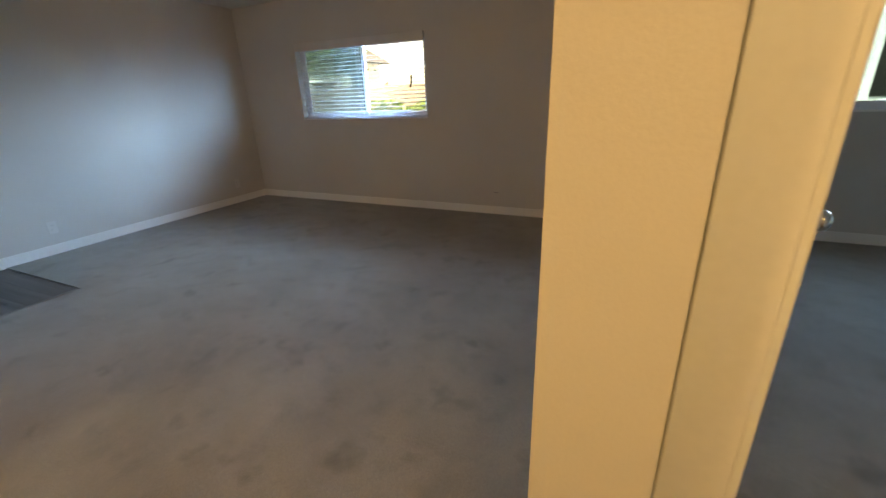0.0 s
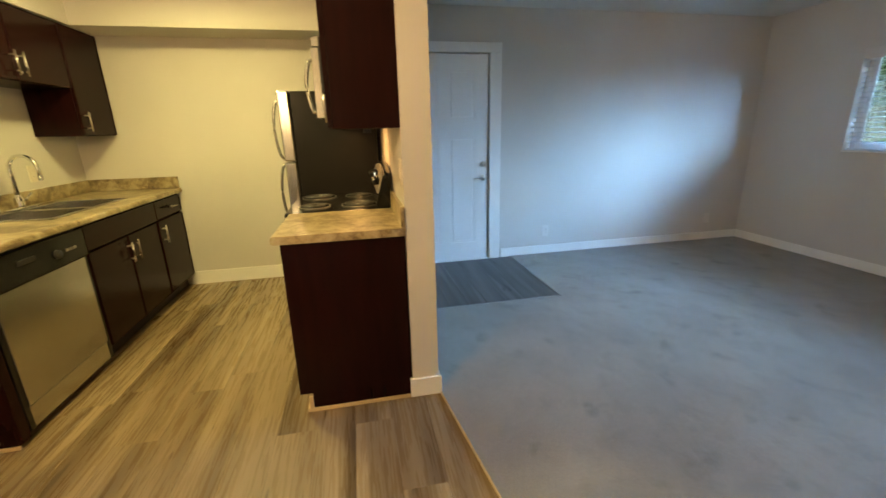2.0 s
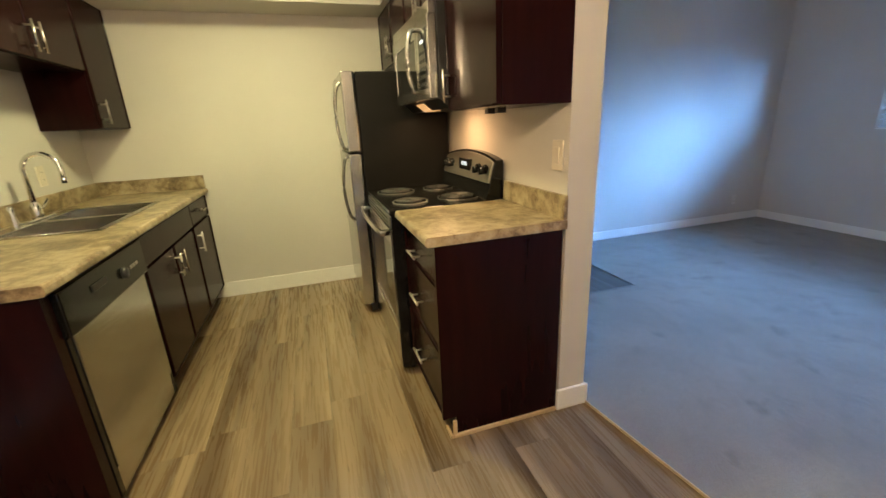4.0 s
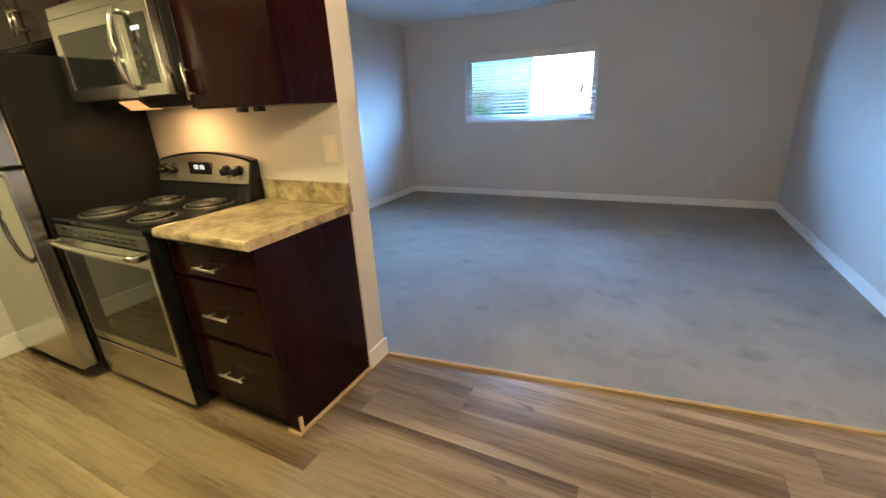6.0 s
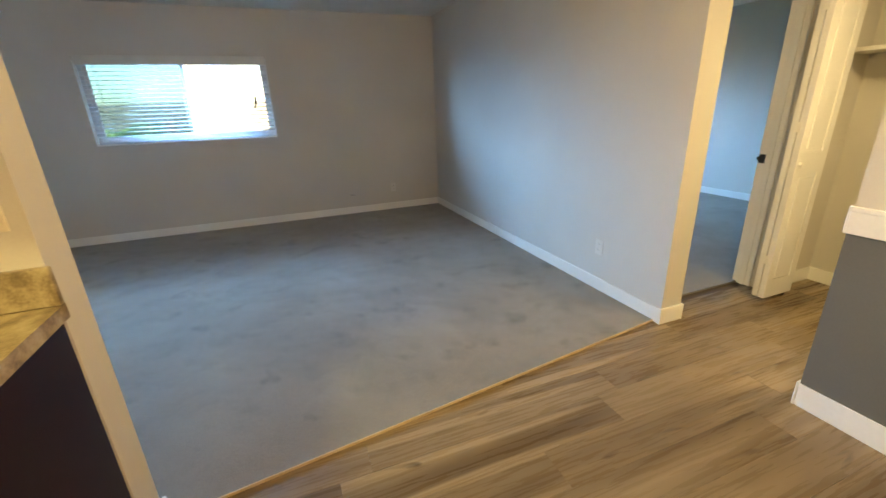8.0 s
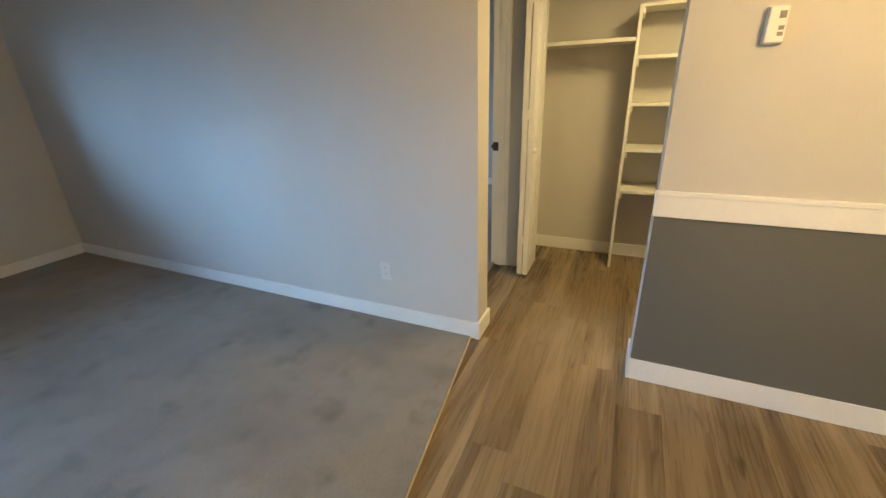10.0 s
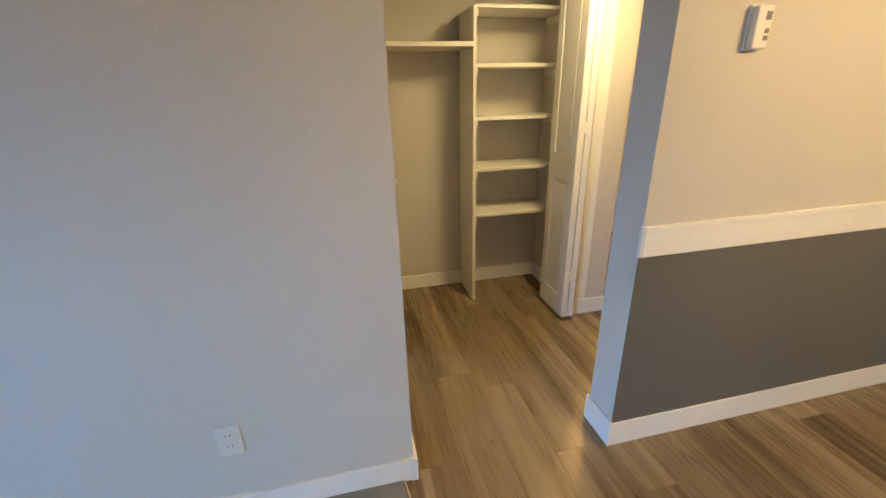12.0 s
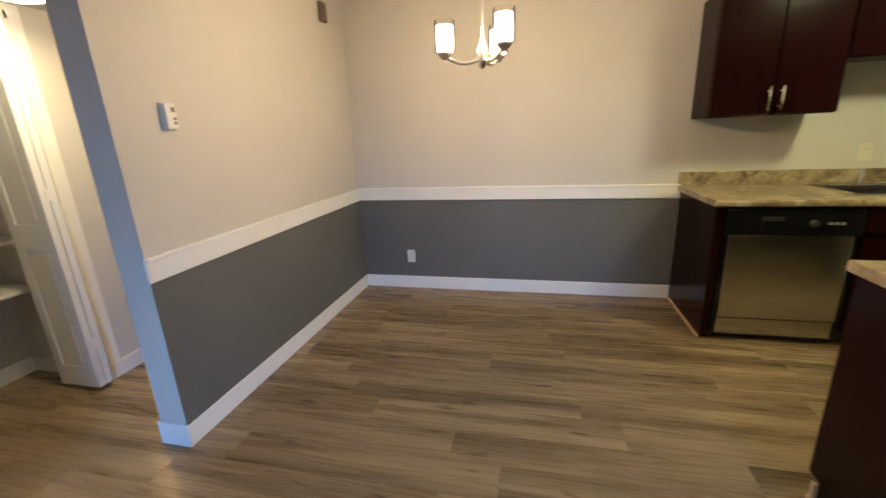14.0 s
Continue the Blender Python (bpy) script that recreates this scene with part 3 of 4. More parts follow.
# ---- doorway to the bedroom, hall closet ----
_bm = boxes((2.890, 2.905, 0.412, 0.536, 0, 2.05), (3.632, 3.645, 0.412, 0.536, 0, 2.05), (2.890, 3.645, 0.412, 0.536, 2.04, 2.053),
            (2.795, 2.890, 0.405, 0.420, 0, 2.06), (2.905, 2.915, 0.445, 0.485, 0, 2.04), (3.622, 3.632, 0.445, 0.485, 0, 2.04), bevel=0.003)
jamb = thing("door_2", (3.28, 0.41, 0), "white bedroom doorway with open door and dark strike plate", "door", kind="structure")
part("jamb", _bm, WHITE, jamb)
part("strike_plate", boxes((3.628, 3.6325, 0.490, 0.530, 0.895, 0.955), (3.622, 3.628, 0.522, 0.540, 0.912, 0.938), bevel=0.001), BLACKPLASTIC, jamb, "dark metal strike plate")
SWING = Matrix.Translation((2.912, 0.535, 0)) @ Matrix.Rotation(radians(-14.5), 4, "Z")   # the open leaf, hung on its jamb
_bm = boxes((0.0, 0.035, 0.0, 0.70, 0.015, 2.035), bevel=0.002)
_bm.transform(SWING)
_leaf = part("leaf", _bm, DOORWHITE, jamb, "open door leaf")
_bm = B()
rod(_bm, (0.035, 0.635, 0.955), (0.045, 0.635, 0.955), 0.032, 0.03, 18)
rod(_bm, (0.045, 0.635, 0.955), (0.075, 0.635, 0.955), 0.011, 0.013, 12)
bmesh.ops.create_uvsphere(_bm, u_segments=16, v_segments=10, radius=0.028, matrix=Matrix.Translation((0.094, 0.635, 0.955)) @ Matrix.Diagonal((0.8, 1, 1, 1)))
_bm.transform(SWING)
part("door_knob", _bm, CHROME, _leaf, "chrome door knob", True)


def bifold(y_in, y_out, s, label):
    """Two folded leaves side by side; s is the side to which the visible face looks."""
    d = thing("bifold_door", (3.595, (y_in + y_out) / 2, 0), label, "closet door", "closet bifold doors")
    lo, hi = sorted((y_in, y_out))
    w = (hi - lo - 0.006) / 2
    for k, y in enumerate((lo, lo + w + 0.006)):
        bm = B()
        face = [(3.51, 3.69, 0.16, 0.86), (3.51, 3.69, 1.0, 1.88)]
        box(bm, 3.455, 3.51, y, y + w, 0.03, 2.0), box(bm, 3.69, 3.745, y, y + w, 0.03, 2.0)
        for z0, z1 in ((0.03, 0.16), (0.86, 1.0), (1.88, 2.0)):
            box(bm, 3.51, 3.69, y, y + w, z0, z1)
        for x0, x1, z0, z1 in face:
            box(bm, x0, x1, y + 0.007, y + w - 0.007, z0, z1)
            box(bm, x0 + 0.022, x1 - 0.022, y + 0.002, y + w - 0.002, z0 + 0.022, z1 - 0.022, bevel=0.004)
        part("leaf", bm, DOORWHITE, d)
    for z in (0.3, 1.15, 1.8):
        part("hinge", boxes((3.452, 3.4555, lo + w - 0.012, lo + w + 0.018, z - 0.03, z + 0.03)), WHITE, d)
    part("pivot", rod(B(), (3.70, lo + w / 2, 0.0), (3.70, lo + w / 2, 0.031), 0.008, seg=8), BLACKPLASTIC, d)
    yk = lo if s < 0 else hi
    if s < 0:
        part("knob", rod(B(), (3.485, yk, 0.93), (3.485, yk + s * 0.02, 0.93), 0.012, 0.015, 12), WHITE, d)
    return d


bifold(0.206, 0.282, -1, "white folded bifold closet door beside the bedroom doorway")
bifold(-0.765, -0.843, 1, "white folded bifold closet door beside the shelves")
_bm = boxes((3.512, 3.52, -0.955, -0.90, 0.0, 2.06), (3.512, 3.52, -0.90, 0.30, 1.99, 2.06), (3.54, 3.60, -0.90, 0.325, 2.0, 2.03), (3.512, 3.64, -0.902, -0.884, 0.0, 2.03), bevel=0.002)
setting("trim_closet", _bm, WHITE, "white painted closet casing and door track", "trim")

shelving = thing("closet_shelving", (4.0, -0.33, 0), "white painted closet shelves with an upright divider", "shelf unit")
part("divider", boxes((3.865, 4.158, -0.345, -0.325, 0.0, 1.765), bevel=0.002), SHELFWHITE, shelving)
for _z in (0.583, 0.875, 1.174, 1.460, 1.752):
    part("shelf", boxes((3.875, 4.158, -0.90, -0.3455, _z, _z + 0.02), bevel=0.002), SHELFWHITE, shelving)
    for _y in (-0.36, -0.90):
        part("cleat", boxes((3.88, 4.148, _y, _y + 0.0145, _z - 0.04, _z - 0.001), bevel=0.004), SHELFWHITE, shelving)
part("long_shelf", boxes((3.86, 4.158, -0.3245, 0.325, 1.565, 1.59), bevel=0.002), SHELFWHITE, shelving)


# ---- small wall fittings ----
def outlet(at, normal, label, kind="outlet", w=0.072, h=0.115, mat=PLATE):
    """A cover plate on a wall; normal is '+x', '-x', '+y' or '-y'."""
    ax, s = normal[1], 1 if normal[0] == "+" else -1
    o = thing("outlet_plate" if kind == "outlet" else "light_switch", at, label, kind)

    def slab(u0, u1, z0, z1, d0, d1, bevel=0.0):
        bm = B()
        a, b = sorted((s * d0, s * d1))
        if ax == "x":
            box(bm, at[0] + a, at[0] + b, at[1] + u0, at[1] + u1, at[2] + z0, at[2] + z1, bevel)
        else:
            box(bm, at[0] + u0, at[0] + u1, at[1] + a, at[1] + b, at[2] + z0, at[2] + z1, bevel)
        return bm

    part("cover_plate", slab(-w / 2, w / 2, -h / 2, h / 2, 0, 0.006, 0.002), mat, o)
    if kind == "outlet":
        for z in (-0.021, 0.021):
            r = part("receptacle", slab(-0.016, 0.016, z - 0.014, z + 0.014, 0.006, 0.008, 0.001), mat, o)
            part("slot", slab(-0.008, -0.005, z - 0.003, z + 0.006, 0.008, 0.0086), GREYPLASTIC, r)
            part("slot", slab(0.005, 0.008, z - 0.003, z + 0.006, 0.008, 0.0086), GREYPLASTIC, r)
    else:
        part("rocker", slab(-0.017, 0.017, -0.034, 0.034, 0.006, 0.011, 0.002), mat, o)
    return o


outlet((2.608, 0.862, 0.335), "-x", "white duplex outlet plate on the greige wall", mat=PAINTEDPLATE)
outlet((2.105, YS + 0.0035, 0.305), "+y", "white outlet plate on the charcoal dado")
_c = thing("cable_stub", (1.345, YN, 0.27), "short dark cable stub poking from the wall", "cable")
part("cable", tube(B(), [(1.345, YN + 0.002, 0.27), (1.345, YN - 0.02, 0.268), (1.36, YN - 0.03, 0.264), (1.40, YN - 0.03, 0.262)], 0.004, 8), GREYPLASTIC, _c, smooth=True)
outlet((XW, 3.713, 0.268), "+x", "painted-over outlet plate near the room corner", mat=PAINTEDPLATE)
outlet((1.94, YN, 0.31), "-y", "painted-over outlet plate beside the cable stub", mat=PAINTEDPLATE)
outlet((XW, 1.63, 0.26), "+x", "painted-over outlet plate beside the front door", mat=PAINTEDPLATE)
outlet((-0.085, -0.148, 1.165), "-y", "cream switch plate above the counter", "switch", 0.075, 0.12, CREAMPLATE)
outlet((-1.16, YS, 1.12), "+y", "cream outlet plate above the sink counter", mat=CREAMPLATE)
outlet((-1.62, YS, 1.12), "+y", "cream outlet plate above the sink counter", mat=CREAMPLATE)
thermostat = thing("thermostat", (2.564, -0.753, 1.487), "white wall thermostat with small grey display", "thermostat")
part("backplate", boxes((2.553, 2.564, -0.777, -0.719, 1.430, 1.545), bevel=0.003), PLATE, thermostat)
part("housing", boxes((2.530, 2.553, -0.775, -0.721, 1.433, 1.542), bevel=0.006), PLATE, thermostat)
part("display", boxes((2.5285, 2.5305, -0.767, -0.749, 1.505, 1.526)), GREYPLASTIC, thermostat, "grey display")
for _z in (1.46, 1.478):
    part("button", boxes((2.528, 2.5305, -0.768, -0.753, _z - 0.006, _z + 0.006), bevel=0.001), GREYPLASTIC, thermostat)
chime = thing("door_chime", (2.564, -2.26, 2.25), "small brown door chime box high on the wall", "door chime")
part("cover", boxes((2.532, 2.564, -2.30, -2.22, 2.185, 2.315), bevel=0.005), surface("brown_plastic", (0.10, 0.07, 0.045), (0.16, 0.12, 0.08), 0.5), chime)


# ---- kitchen ----
def front(x0, x1, z0, z1, y, s, frame=0.055):
    """A cabinet front whose face looks along s on y: a framed panel, or a plain slab with a bead if frame is 0."""
    bm = B()
    a, b = sorted((y, y - s * 0.02))
    if not frame:
        box(bm, x0, x1, a, b, z0, z1, bevel=0.004)
        return bm
    box(bm, x0, x1, a, b, z0, z1)
    face = max(bm.faces, key=lambda f: s * f.calc_center_median().y)
    bmesh.ops.inset_individual(bm, faces=[face], thickness=frame, depth=0)
    bmesh.ops.inset_individual(bm, faces=[face], thickness=0.004, depth=0)
    bmesh.ops.translate(bm, verts=face.verts, vec=(0, -s * 0.006, 0))
    return bm


def bar_handle(p, q, s):
    """A round bar from p to q, standing 3 cm off the face along s on y, on two posts."""
    bm = B()
    p, q, off = Vector(p), Vector(q), Vector((0, s * 0.032, 0))
    rod(bm, p + off, q + off, 0.0055, seg=10)
    for t in (0.18, 0.82):
        c = p.lerp(q, t)
        rod(bm, c, c + off, 0.0045, seg=8)
    return bm


def door_with_handle(cab, x0, x1, z0, z1, y, s, hx=None, hz=None, across=False, length=0.14):
    d = part("door" if not across else "drawer_front", front(x0, x1, z0, z1, y, s, 0.036 if across else 0.055), ESPRESSO, cab)
    if hx is not None:
        if across:
            bm = bar_handle((hx - length / 2, y, hz), (hx + length / 2, y, hz), s)
        else:
            bm = bar_handle((hx, y, hz - length / 2), (hx, y, hz + length / 2), s)
        part("handle", bm, NICKEL, d, "satin nickel bar handle", True)
    return d


YR = -0.148      # wall behind the range
drawers = thing("base_cabinet", (-0.28, -0.43, 0), "dark espresso drawer cabinet with three bar handles", "cabinet", "kitchen base cabinets")
_bm = boxes((-0.535, -0.032, -0.690, YR - 0.002, 0.10, 0.874))
part("body", _bm, ESPRESSO, drawers)
part("side_panel", prism(B(), [(-0.712, 0.10), (-0.652, 0.10), (-0.652, 0.0), (YR - 0.014, 0.0), (YR - 0.014, 0.874), (-0.712, 0.874)], "x", -0.0318, -0.012), ESPRESSO, drawers)
part("toe_kick", boxes((-0.535, -0.033, -0.652, -0.64, 0.0, 0.10)), KICK, drawers)
for _z0, _z1, _hz in ((0.715, 0.862, 0.768), (0.425, 0.700, 0.555), (0.115, 0.410, 0.263)):
    door_with_handle(drawers, -0.532, -0.036, _z0, _z1, -0.711, -1, -0.29, _hz, True)
shoe = thing("shoe_moulding", (-0.02, -0.4, 0), "bare pine shoe strip round the drawer cabinet foot", "trim")
part("strip", boxes((-0.012, 0.0, -0.672, -0.165, 0.0, 0.018), (-0.075, 0.0, -0.684, -0.6725, 0.0, 0.018), bevel=0.003), RAWWOOD, shoe)
part("upright_stub", boxes((-0.012, 0.0, -0.6715, -0.6535, 0.0185, 0.088), bevel=0.002), RAWWOOD, shoe)


def counter(name, x0, x1, y_wall, s, depth, hole, label, splash_ends=()):
    """A laminate worktop with rounded front and a low splash; hole is (x0, x1, y0, y1) for a sink."""
    c = thing(name, ((x0 + x1) / 2, y_wall + s * depth / 2, 0.874), label, "worktop")
    yf, z0, z1 = y_wall + s * depth, 0.876, 0.914
    bm = B()
    prof = [(yf - s * 0.03, z0), (yf - s * 0.008, z0), (yf, z0 + 0.008), (yf, z1 - 0.012), (yf - s * 0.004, z1 - 0.003), (yf - s * 0.012, z1), (yf - s * 0.03, z1)]
    prism(bm, prof, "x", x0, x1)
    ya, yb = sorted((y_wall + s * 0.001, yf - s * 0.03))
    if hole:
        hx0, hx1, hy0, hy1 = hole
        for r in ((x0, hx0, ya, yb), (hx1, x1, ya, yb), (hx0, hx1, ya, hy0), (hx0, hx1, hy1, yb)):
            box(bm, *r, z0, z1)
    else:
        box(bm, x0, x1, ya, yb, z0, z1)
    part("top", bm, COUNTER, c)
    a, b = sorted((y_wall + s * 0.001, y_wall + s * 0.021))
    part("splash", boxes((x0, x1, a, b, z1 + 0.0005, 1.014), bevel=0.004), COUNTER, c)
    for e0, e1 in splash_ends:
        part("side_splash", boxes((e0, e1, *sorted((y_wall + s * 0.0215, yf - s * 0.01)), z1 + 0.0005, 1.014), bevel=0.004), COUNTER, c)
    return c


counter("range_worktop", -0.548, 0.0, YR, -1, 0.60, None, "tan granite-look laminate worktop on the drawer cabinet")

# range
RX0, RX1, RY = -1.325, -0.565, -0.775
stove = thing("range", ((RX0 + RX1) / 2, -0.47, 0), "stainless electric range with black coil cooktop", "stove")
part("body", boxes((RX0 + 0.004, RX1 - 0.004, -0.764, YR - 0.01, 0.03, 0.885)), BLACK, stove)
_top = part("cooktop", boxes((RX0, RX1, -0.772, YR - 0.06, 0.886, 0.912), bevel=0.006), BLACK, stove)
_door = part("oven_door", ring(B(), RX0 + 0.004, RX1 - 0.004, 0.262, 0.815, RY, -0.7645, 0.024, 0.024, 0.046, 0.074), STEEL, stove, "stainless oven door frame")
part("oven_window", boxes((RX0 + 0.0275, RX1 - 0.0275, RY + 0.003, -0.7645, 0.3075, 0.7415)), BLACKGLASS, _door, "black glass oven window")
_bm = B()
tube(_bm, [(RX0 + 0.02 + 0.72 * u, RY - 0.045 - 0.012 * math.sin(math.pi * u), 0.800) for u in [i / 12 for i in range(13)]], 0.013)
box(_bm, RX0 + 0.012, RX0 + 0.045, RY - 0.052, RY - 0.001, 0.786, 0.814, bevel=0.004), box(_bm, RX1 - 0.045, RX1 - 0.012, RY - 0.052, RY - 0.001, 0.786, 0.814, bevel=0.004)
part("oven_handle", _bm, STEEL, _door, "stainless bar handle", True)
part("vent_rail", boxes((RX0 + 0.004, RX1 - 0.004, RY + 0.003, -0.7645, 0.822, 0.882), bevel=0.004), DARKSTEEL, stove, "slotted stainless vent rail")
for _i in range(9):
    for _z in (0.838, 0.858):
        part("vent_slot", boxes((RX0 + 0.07 + 0.07 * _i, RX0 + 0.125 + 0.07 * _i, RY + 0.0015, RY + 0.0035, _z, _z + 0.009)), BLACK, stove)
part("storage_drawer", boxes((RX0 + 0.004, RX1 - 0.004, RY + 0.002, -0.7645, 0.045, 0.25), bevel=0.004), STEEL, stove, "stainless storage drawer")
for _x in (RX0 + 0.05, RX1 - 0.05):
    for _y in (-0.70, -0.22):
        part("foot", rod(B(), (_x, _y, 0.0), (_x, _y, 0.03), 0.016, seg=10), BLACKPLASTIC, stove)
# backguard with a curved crown
_n = 16
_crown = [(RX0 + 0.76 * i / _n, 1.115 + 0.040 * math.sin(math.pi * i / _n) ** 0.8 if 0 < i < _n else 1.115) for i in range(_n + 1)]
_bm = B()
prism(_bm, [(RX0, 0.913), (RX1, 0.913)] + list(reversed(_crown)), "y", YR - 0.085, YR - 0.012)
for _v in _bm.verts:
    if _v.co.y < YR - 0.05:
        _v.co.y += 0.28 * (_v.co.z - 1.0)
part("backguard", _bm, BLACK, stove)
_bm = B()
prism(_bm, [(RX0 + 0.012, 1.0), (RX1 - 0.012, 1.0)] + [(x if 0.012 < x - RX0 < 0.748 else min(max(x, RX0 + 0.012), RX1 - 0.012), z - 0.012) for x, z in reversed(_crown)], "y", YR - 0.094, YR - 0.0855)
for _v in _bm.verts:
    _v.co.y += 0.28 * (_v.co.z - 1.0)
_panel = part("control_panel", _bm, PANELSTEEL, stove, "stainless control panel")
part("clock_window", boxes((-1.03, -0.85, YR - 0.086, YR - 0.068, 1.04, 1.105), bevel=0.002), BLACKGLASS, _panel)
for _i, _x in enumerate((-0.975, -0.955, -0.925, -0.905)):
    part("clock_digit", boxes((_x - 0.006, _x - 0.004, YR - 0.0875, YR - 0.086, 1.066, 1.088), (_x + 0.004, _x + 0.006, YR - 0.0875, YR - 0.086, 1.066, 1.088),
                              (_x - 0.004, _x + 0.004, YR - 0.0875, YR - 0.086, 1.086, 1.088)), DISPLAY, _panel)
for _x in (-1.255, -1.165, -0.725, -0.635):
    _bm = B()
    rod(_bm, (_x, YR - 0.072, 1.068), (_x, YR - 0.088, 1.064), 0.027, 0.026, 20)
    rod(_bm, (_x, YR - 0.088, 1.064), (_x, YR - 0.114, 1.057), 0.021, 0.018, 20)
    box(_bm, _x - 0.004, _x + 0.004, YR - 0.121, YR - 0.102, 1.041, 1.077, bevel=0.002)
    part("knob", _bm, BLACK, _panel, "black control knob", True)
for _x, _y, _r in ((-1.135, -0.62, 0.098), (-0.755, -0.62, 0.078), (-1.135, -0.345, 0.078), (-0.755, -0.345, 0.098)):
    _b = part("drip_bowl", lathe(B(), [(_r + 0.014, 0.0), (_r + 0.016, 0.004), (_r + 0.008, 0.005), (_r, 0.001), (_r * 0.5, 0.0005), (0.01, 0.0005)], (_x, _y, 0.9125)), BLACK, _top, "black drip bowl", True)
    part("trim_ring", lathe(B(), [(_r + 0.017, 0.0), (_r + 0.018, 0.004), (_r + 0.015, 0.006), (_r + 0.012, 0.0045)], (_x, _y, 0.9125)), DARKSTEEL, _b, "steel trim ring", True)
    _turns = 4 if _r < 0.09 else 5
    _pts = [(_x + (0.016 + (_r - 0.02) * u) * math.cos(2 * math.pi * _turns * u), _y + (0.016 + (_r - 0.02) * u) * math.sin(2 * math.pi * _turns * u), 0.922) for u in [i / 90 for i in range(91)]]
    part("coil_element", tube(B(), _pts, 0.0045, 6), COIL, _top, "dark coil heating element", True)

# refrigerator
FX0, FX1 = -2.125, -1.375
fridge = thing("refrigerator", (-1.75, -0.47, 0), "stainless top-freezer refrigerator with black sides", "refrigerator")
part("cabinet", boxes((FX0, FX1, -0.775, YR - 0.03, 0.03, 1.64), bevel=0.006), BLACKSIDE, fridge, "black textured cabinet")
part("grille", boxes((FX0 + 0.01, FX1 - 0.01, -0.81, -0.776, 0.02, 0.075)), BLACKPLASTIC, fridge)
for _nm, _z0, _z1 in (("freezer_door", 1.155, 1.645), ("fridge_door", 0.08, 1.145)):
    _d = part(_nm, boxes((FX0, FX1, -0.862, -0.782, _z0, _z1), bevel=0.010), STEEL, fridge, "stainless door")
    _z = [1.585, 1.165] if _nm == "freezer_door" else [1.135, 0.70]
    _hx = FX1 - 0.055
    _bm = B()
    tube(_bm, [(_hx, -0.862 - 0.050 * math.sin(math.pi * u) ** 0.45, _z[0] + (_z[1] - _z[0]) * u) for u in [i / 18 for i in range(19)]], 0.0105, 10)
    part("handle", _bm, STEEL, _d, "curved stainless handle", True)
part("hinge_cap", boxes((FX0 + 0.01, FX0 + 0.09, -0.85, -0.74, 1.646, 1.662), bevel=0.004), BLACKPLASTIC, fridge)
for _x in (FX0 + 0.06, FX1 - 0.06):
    for _y in (-0.72, -0.25):
        part("foot", rod(B(), (_x, _y, 0.0), (_x, _y, 0.03), 0.018, seg=10), BLACKPLASTIC, fridge)


def wall_cabinet(x0, x1, z0, y_wall, s, doors, label, z1=HB - 0.002, depth=0.285):
    """Doors are (x0, x1, handle_x, handle_z)."""
    c = thing("wall_cabinet", ((x0 + x1) / 2, y_wall, z0), label, "cabinet", "kitchen wall cabinets")
    yf = y_wall + s * depth
    a, b = sorted((y_wall + s * 0.001, yf))
    part("body", boxes((x0, x1, a, b, z0, z1), bevel=0.002), ESPRESSO, c)
    for dx0, dx1, hx, hz in doors:
        door_with_handle(c, dx0, dx1, z0 + 0.006, z1 - 0.01, yf + s * 0.0215, s, hx, hz)
    return c


wall_cabinet(-0.548, -0.012, 1.362, YR, -1, [(-0.545, -0.016, -0.505, 1.47)], "dark espresso wall cabinet beside the microwave")
wall_cabinet(RX0 + 0.004, -0.552, 1.835, YR, -1, [(RX0 + 0.006, -0.941, -0.965, 1.93), (-0.937, -0.554, -0.913, 1.93)], "short espresso wall cabinet above the microwave")
wall_cabinet(XW + 0.02, RX0, 1.735, YR, -1, [(XW + 0.022, -1.765, -1.79, 1.84), (-1.761, RX0 - 0.002, -1.735, 1.84)], "short espresso wall cabinet above the refrigerator")

# microwave
MX0, MX1, MY, MZ0, MZ1 = -1.315, -0.556, -0.535, 1.425, 1.828
micro = thing("microwave", ((MX0 + MX1) / 2, -0.34, MZ0), "stainless over-range microwave with curved handle", "microwave")
part("case", boxes((MX0, MX1, MY + 0.045, YR - 0.004, MZ0 + 0.012, MZ1), bevel=0.003), BLACKPLASTIC, micro, "black case")
part("bottom_pan", prism(B(), [(MY + 0.045, MZ0 + 0.012), (MY + 0.05, MZ0 - 0.004), (MY + 0.10, MZ0 - 0.045), (YR - 0.05, MZ0 - 0.045), (YR - 0.02, MZ0 + 0.012)], "x", MX0 + 0.02, MX1 - 0.012), BLACKPLASTIC, micro)
part("top_grille", boxes((MX0, MX1, MY + 0.006, MY + 0.044, MZ1 - 0.05, MZ1), bevel=0.003), STEEL, micro)
_d = part("door", ring(B(), MX0, -0.765, MZ0, MZ1 - 0.053, MY, MY + 0.04, 0.05, 0.03, 0.055, 0.062), STEEL, micro, "stainless door frame")
part("window", boxes((MX0 + 0.045, -0.79, MY + 0.004, MY + 0.03, MZ0 + 0.05, MZ1 - 0.11)), BLACKGLASS, _d, "black glass")
_bm = B()
tube(_bm, [(-0.745, MY - 0.002, MZ0 + 0.035)] + [(-0.745, MY - 0.03 - 0.025 * math.sin(math.pi * u), MZ0 + 0.04 + 0.275 * u) for u in [i / 10 for i in range(11)]] + [(-0.745, MY - 0.002, MZ0 + 0.32)], 0.011)
part("handle", _bm, STEEL, _d, "curved stainless handle", True)
_k = part("keypad", boxes((-0.763, MX1, MY, MY + 0.04, MZ0, MZ1 - 0.053), bevel=0.003), STEEL, micro, "stainless keypad surround")
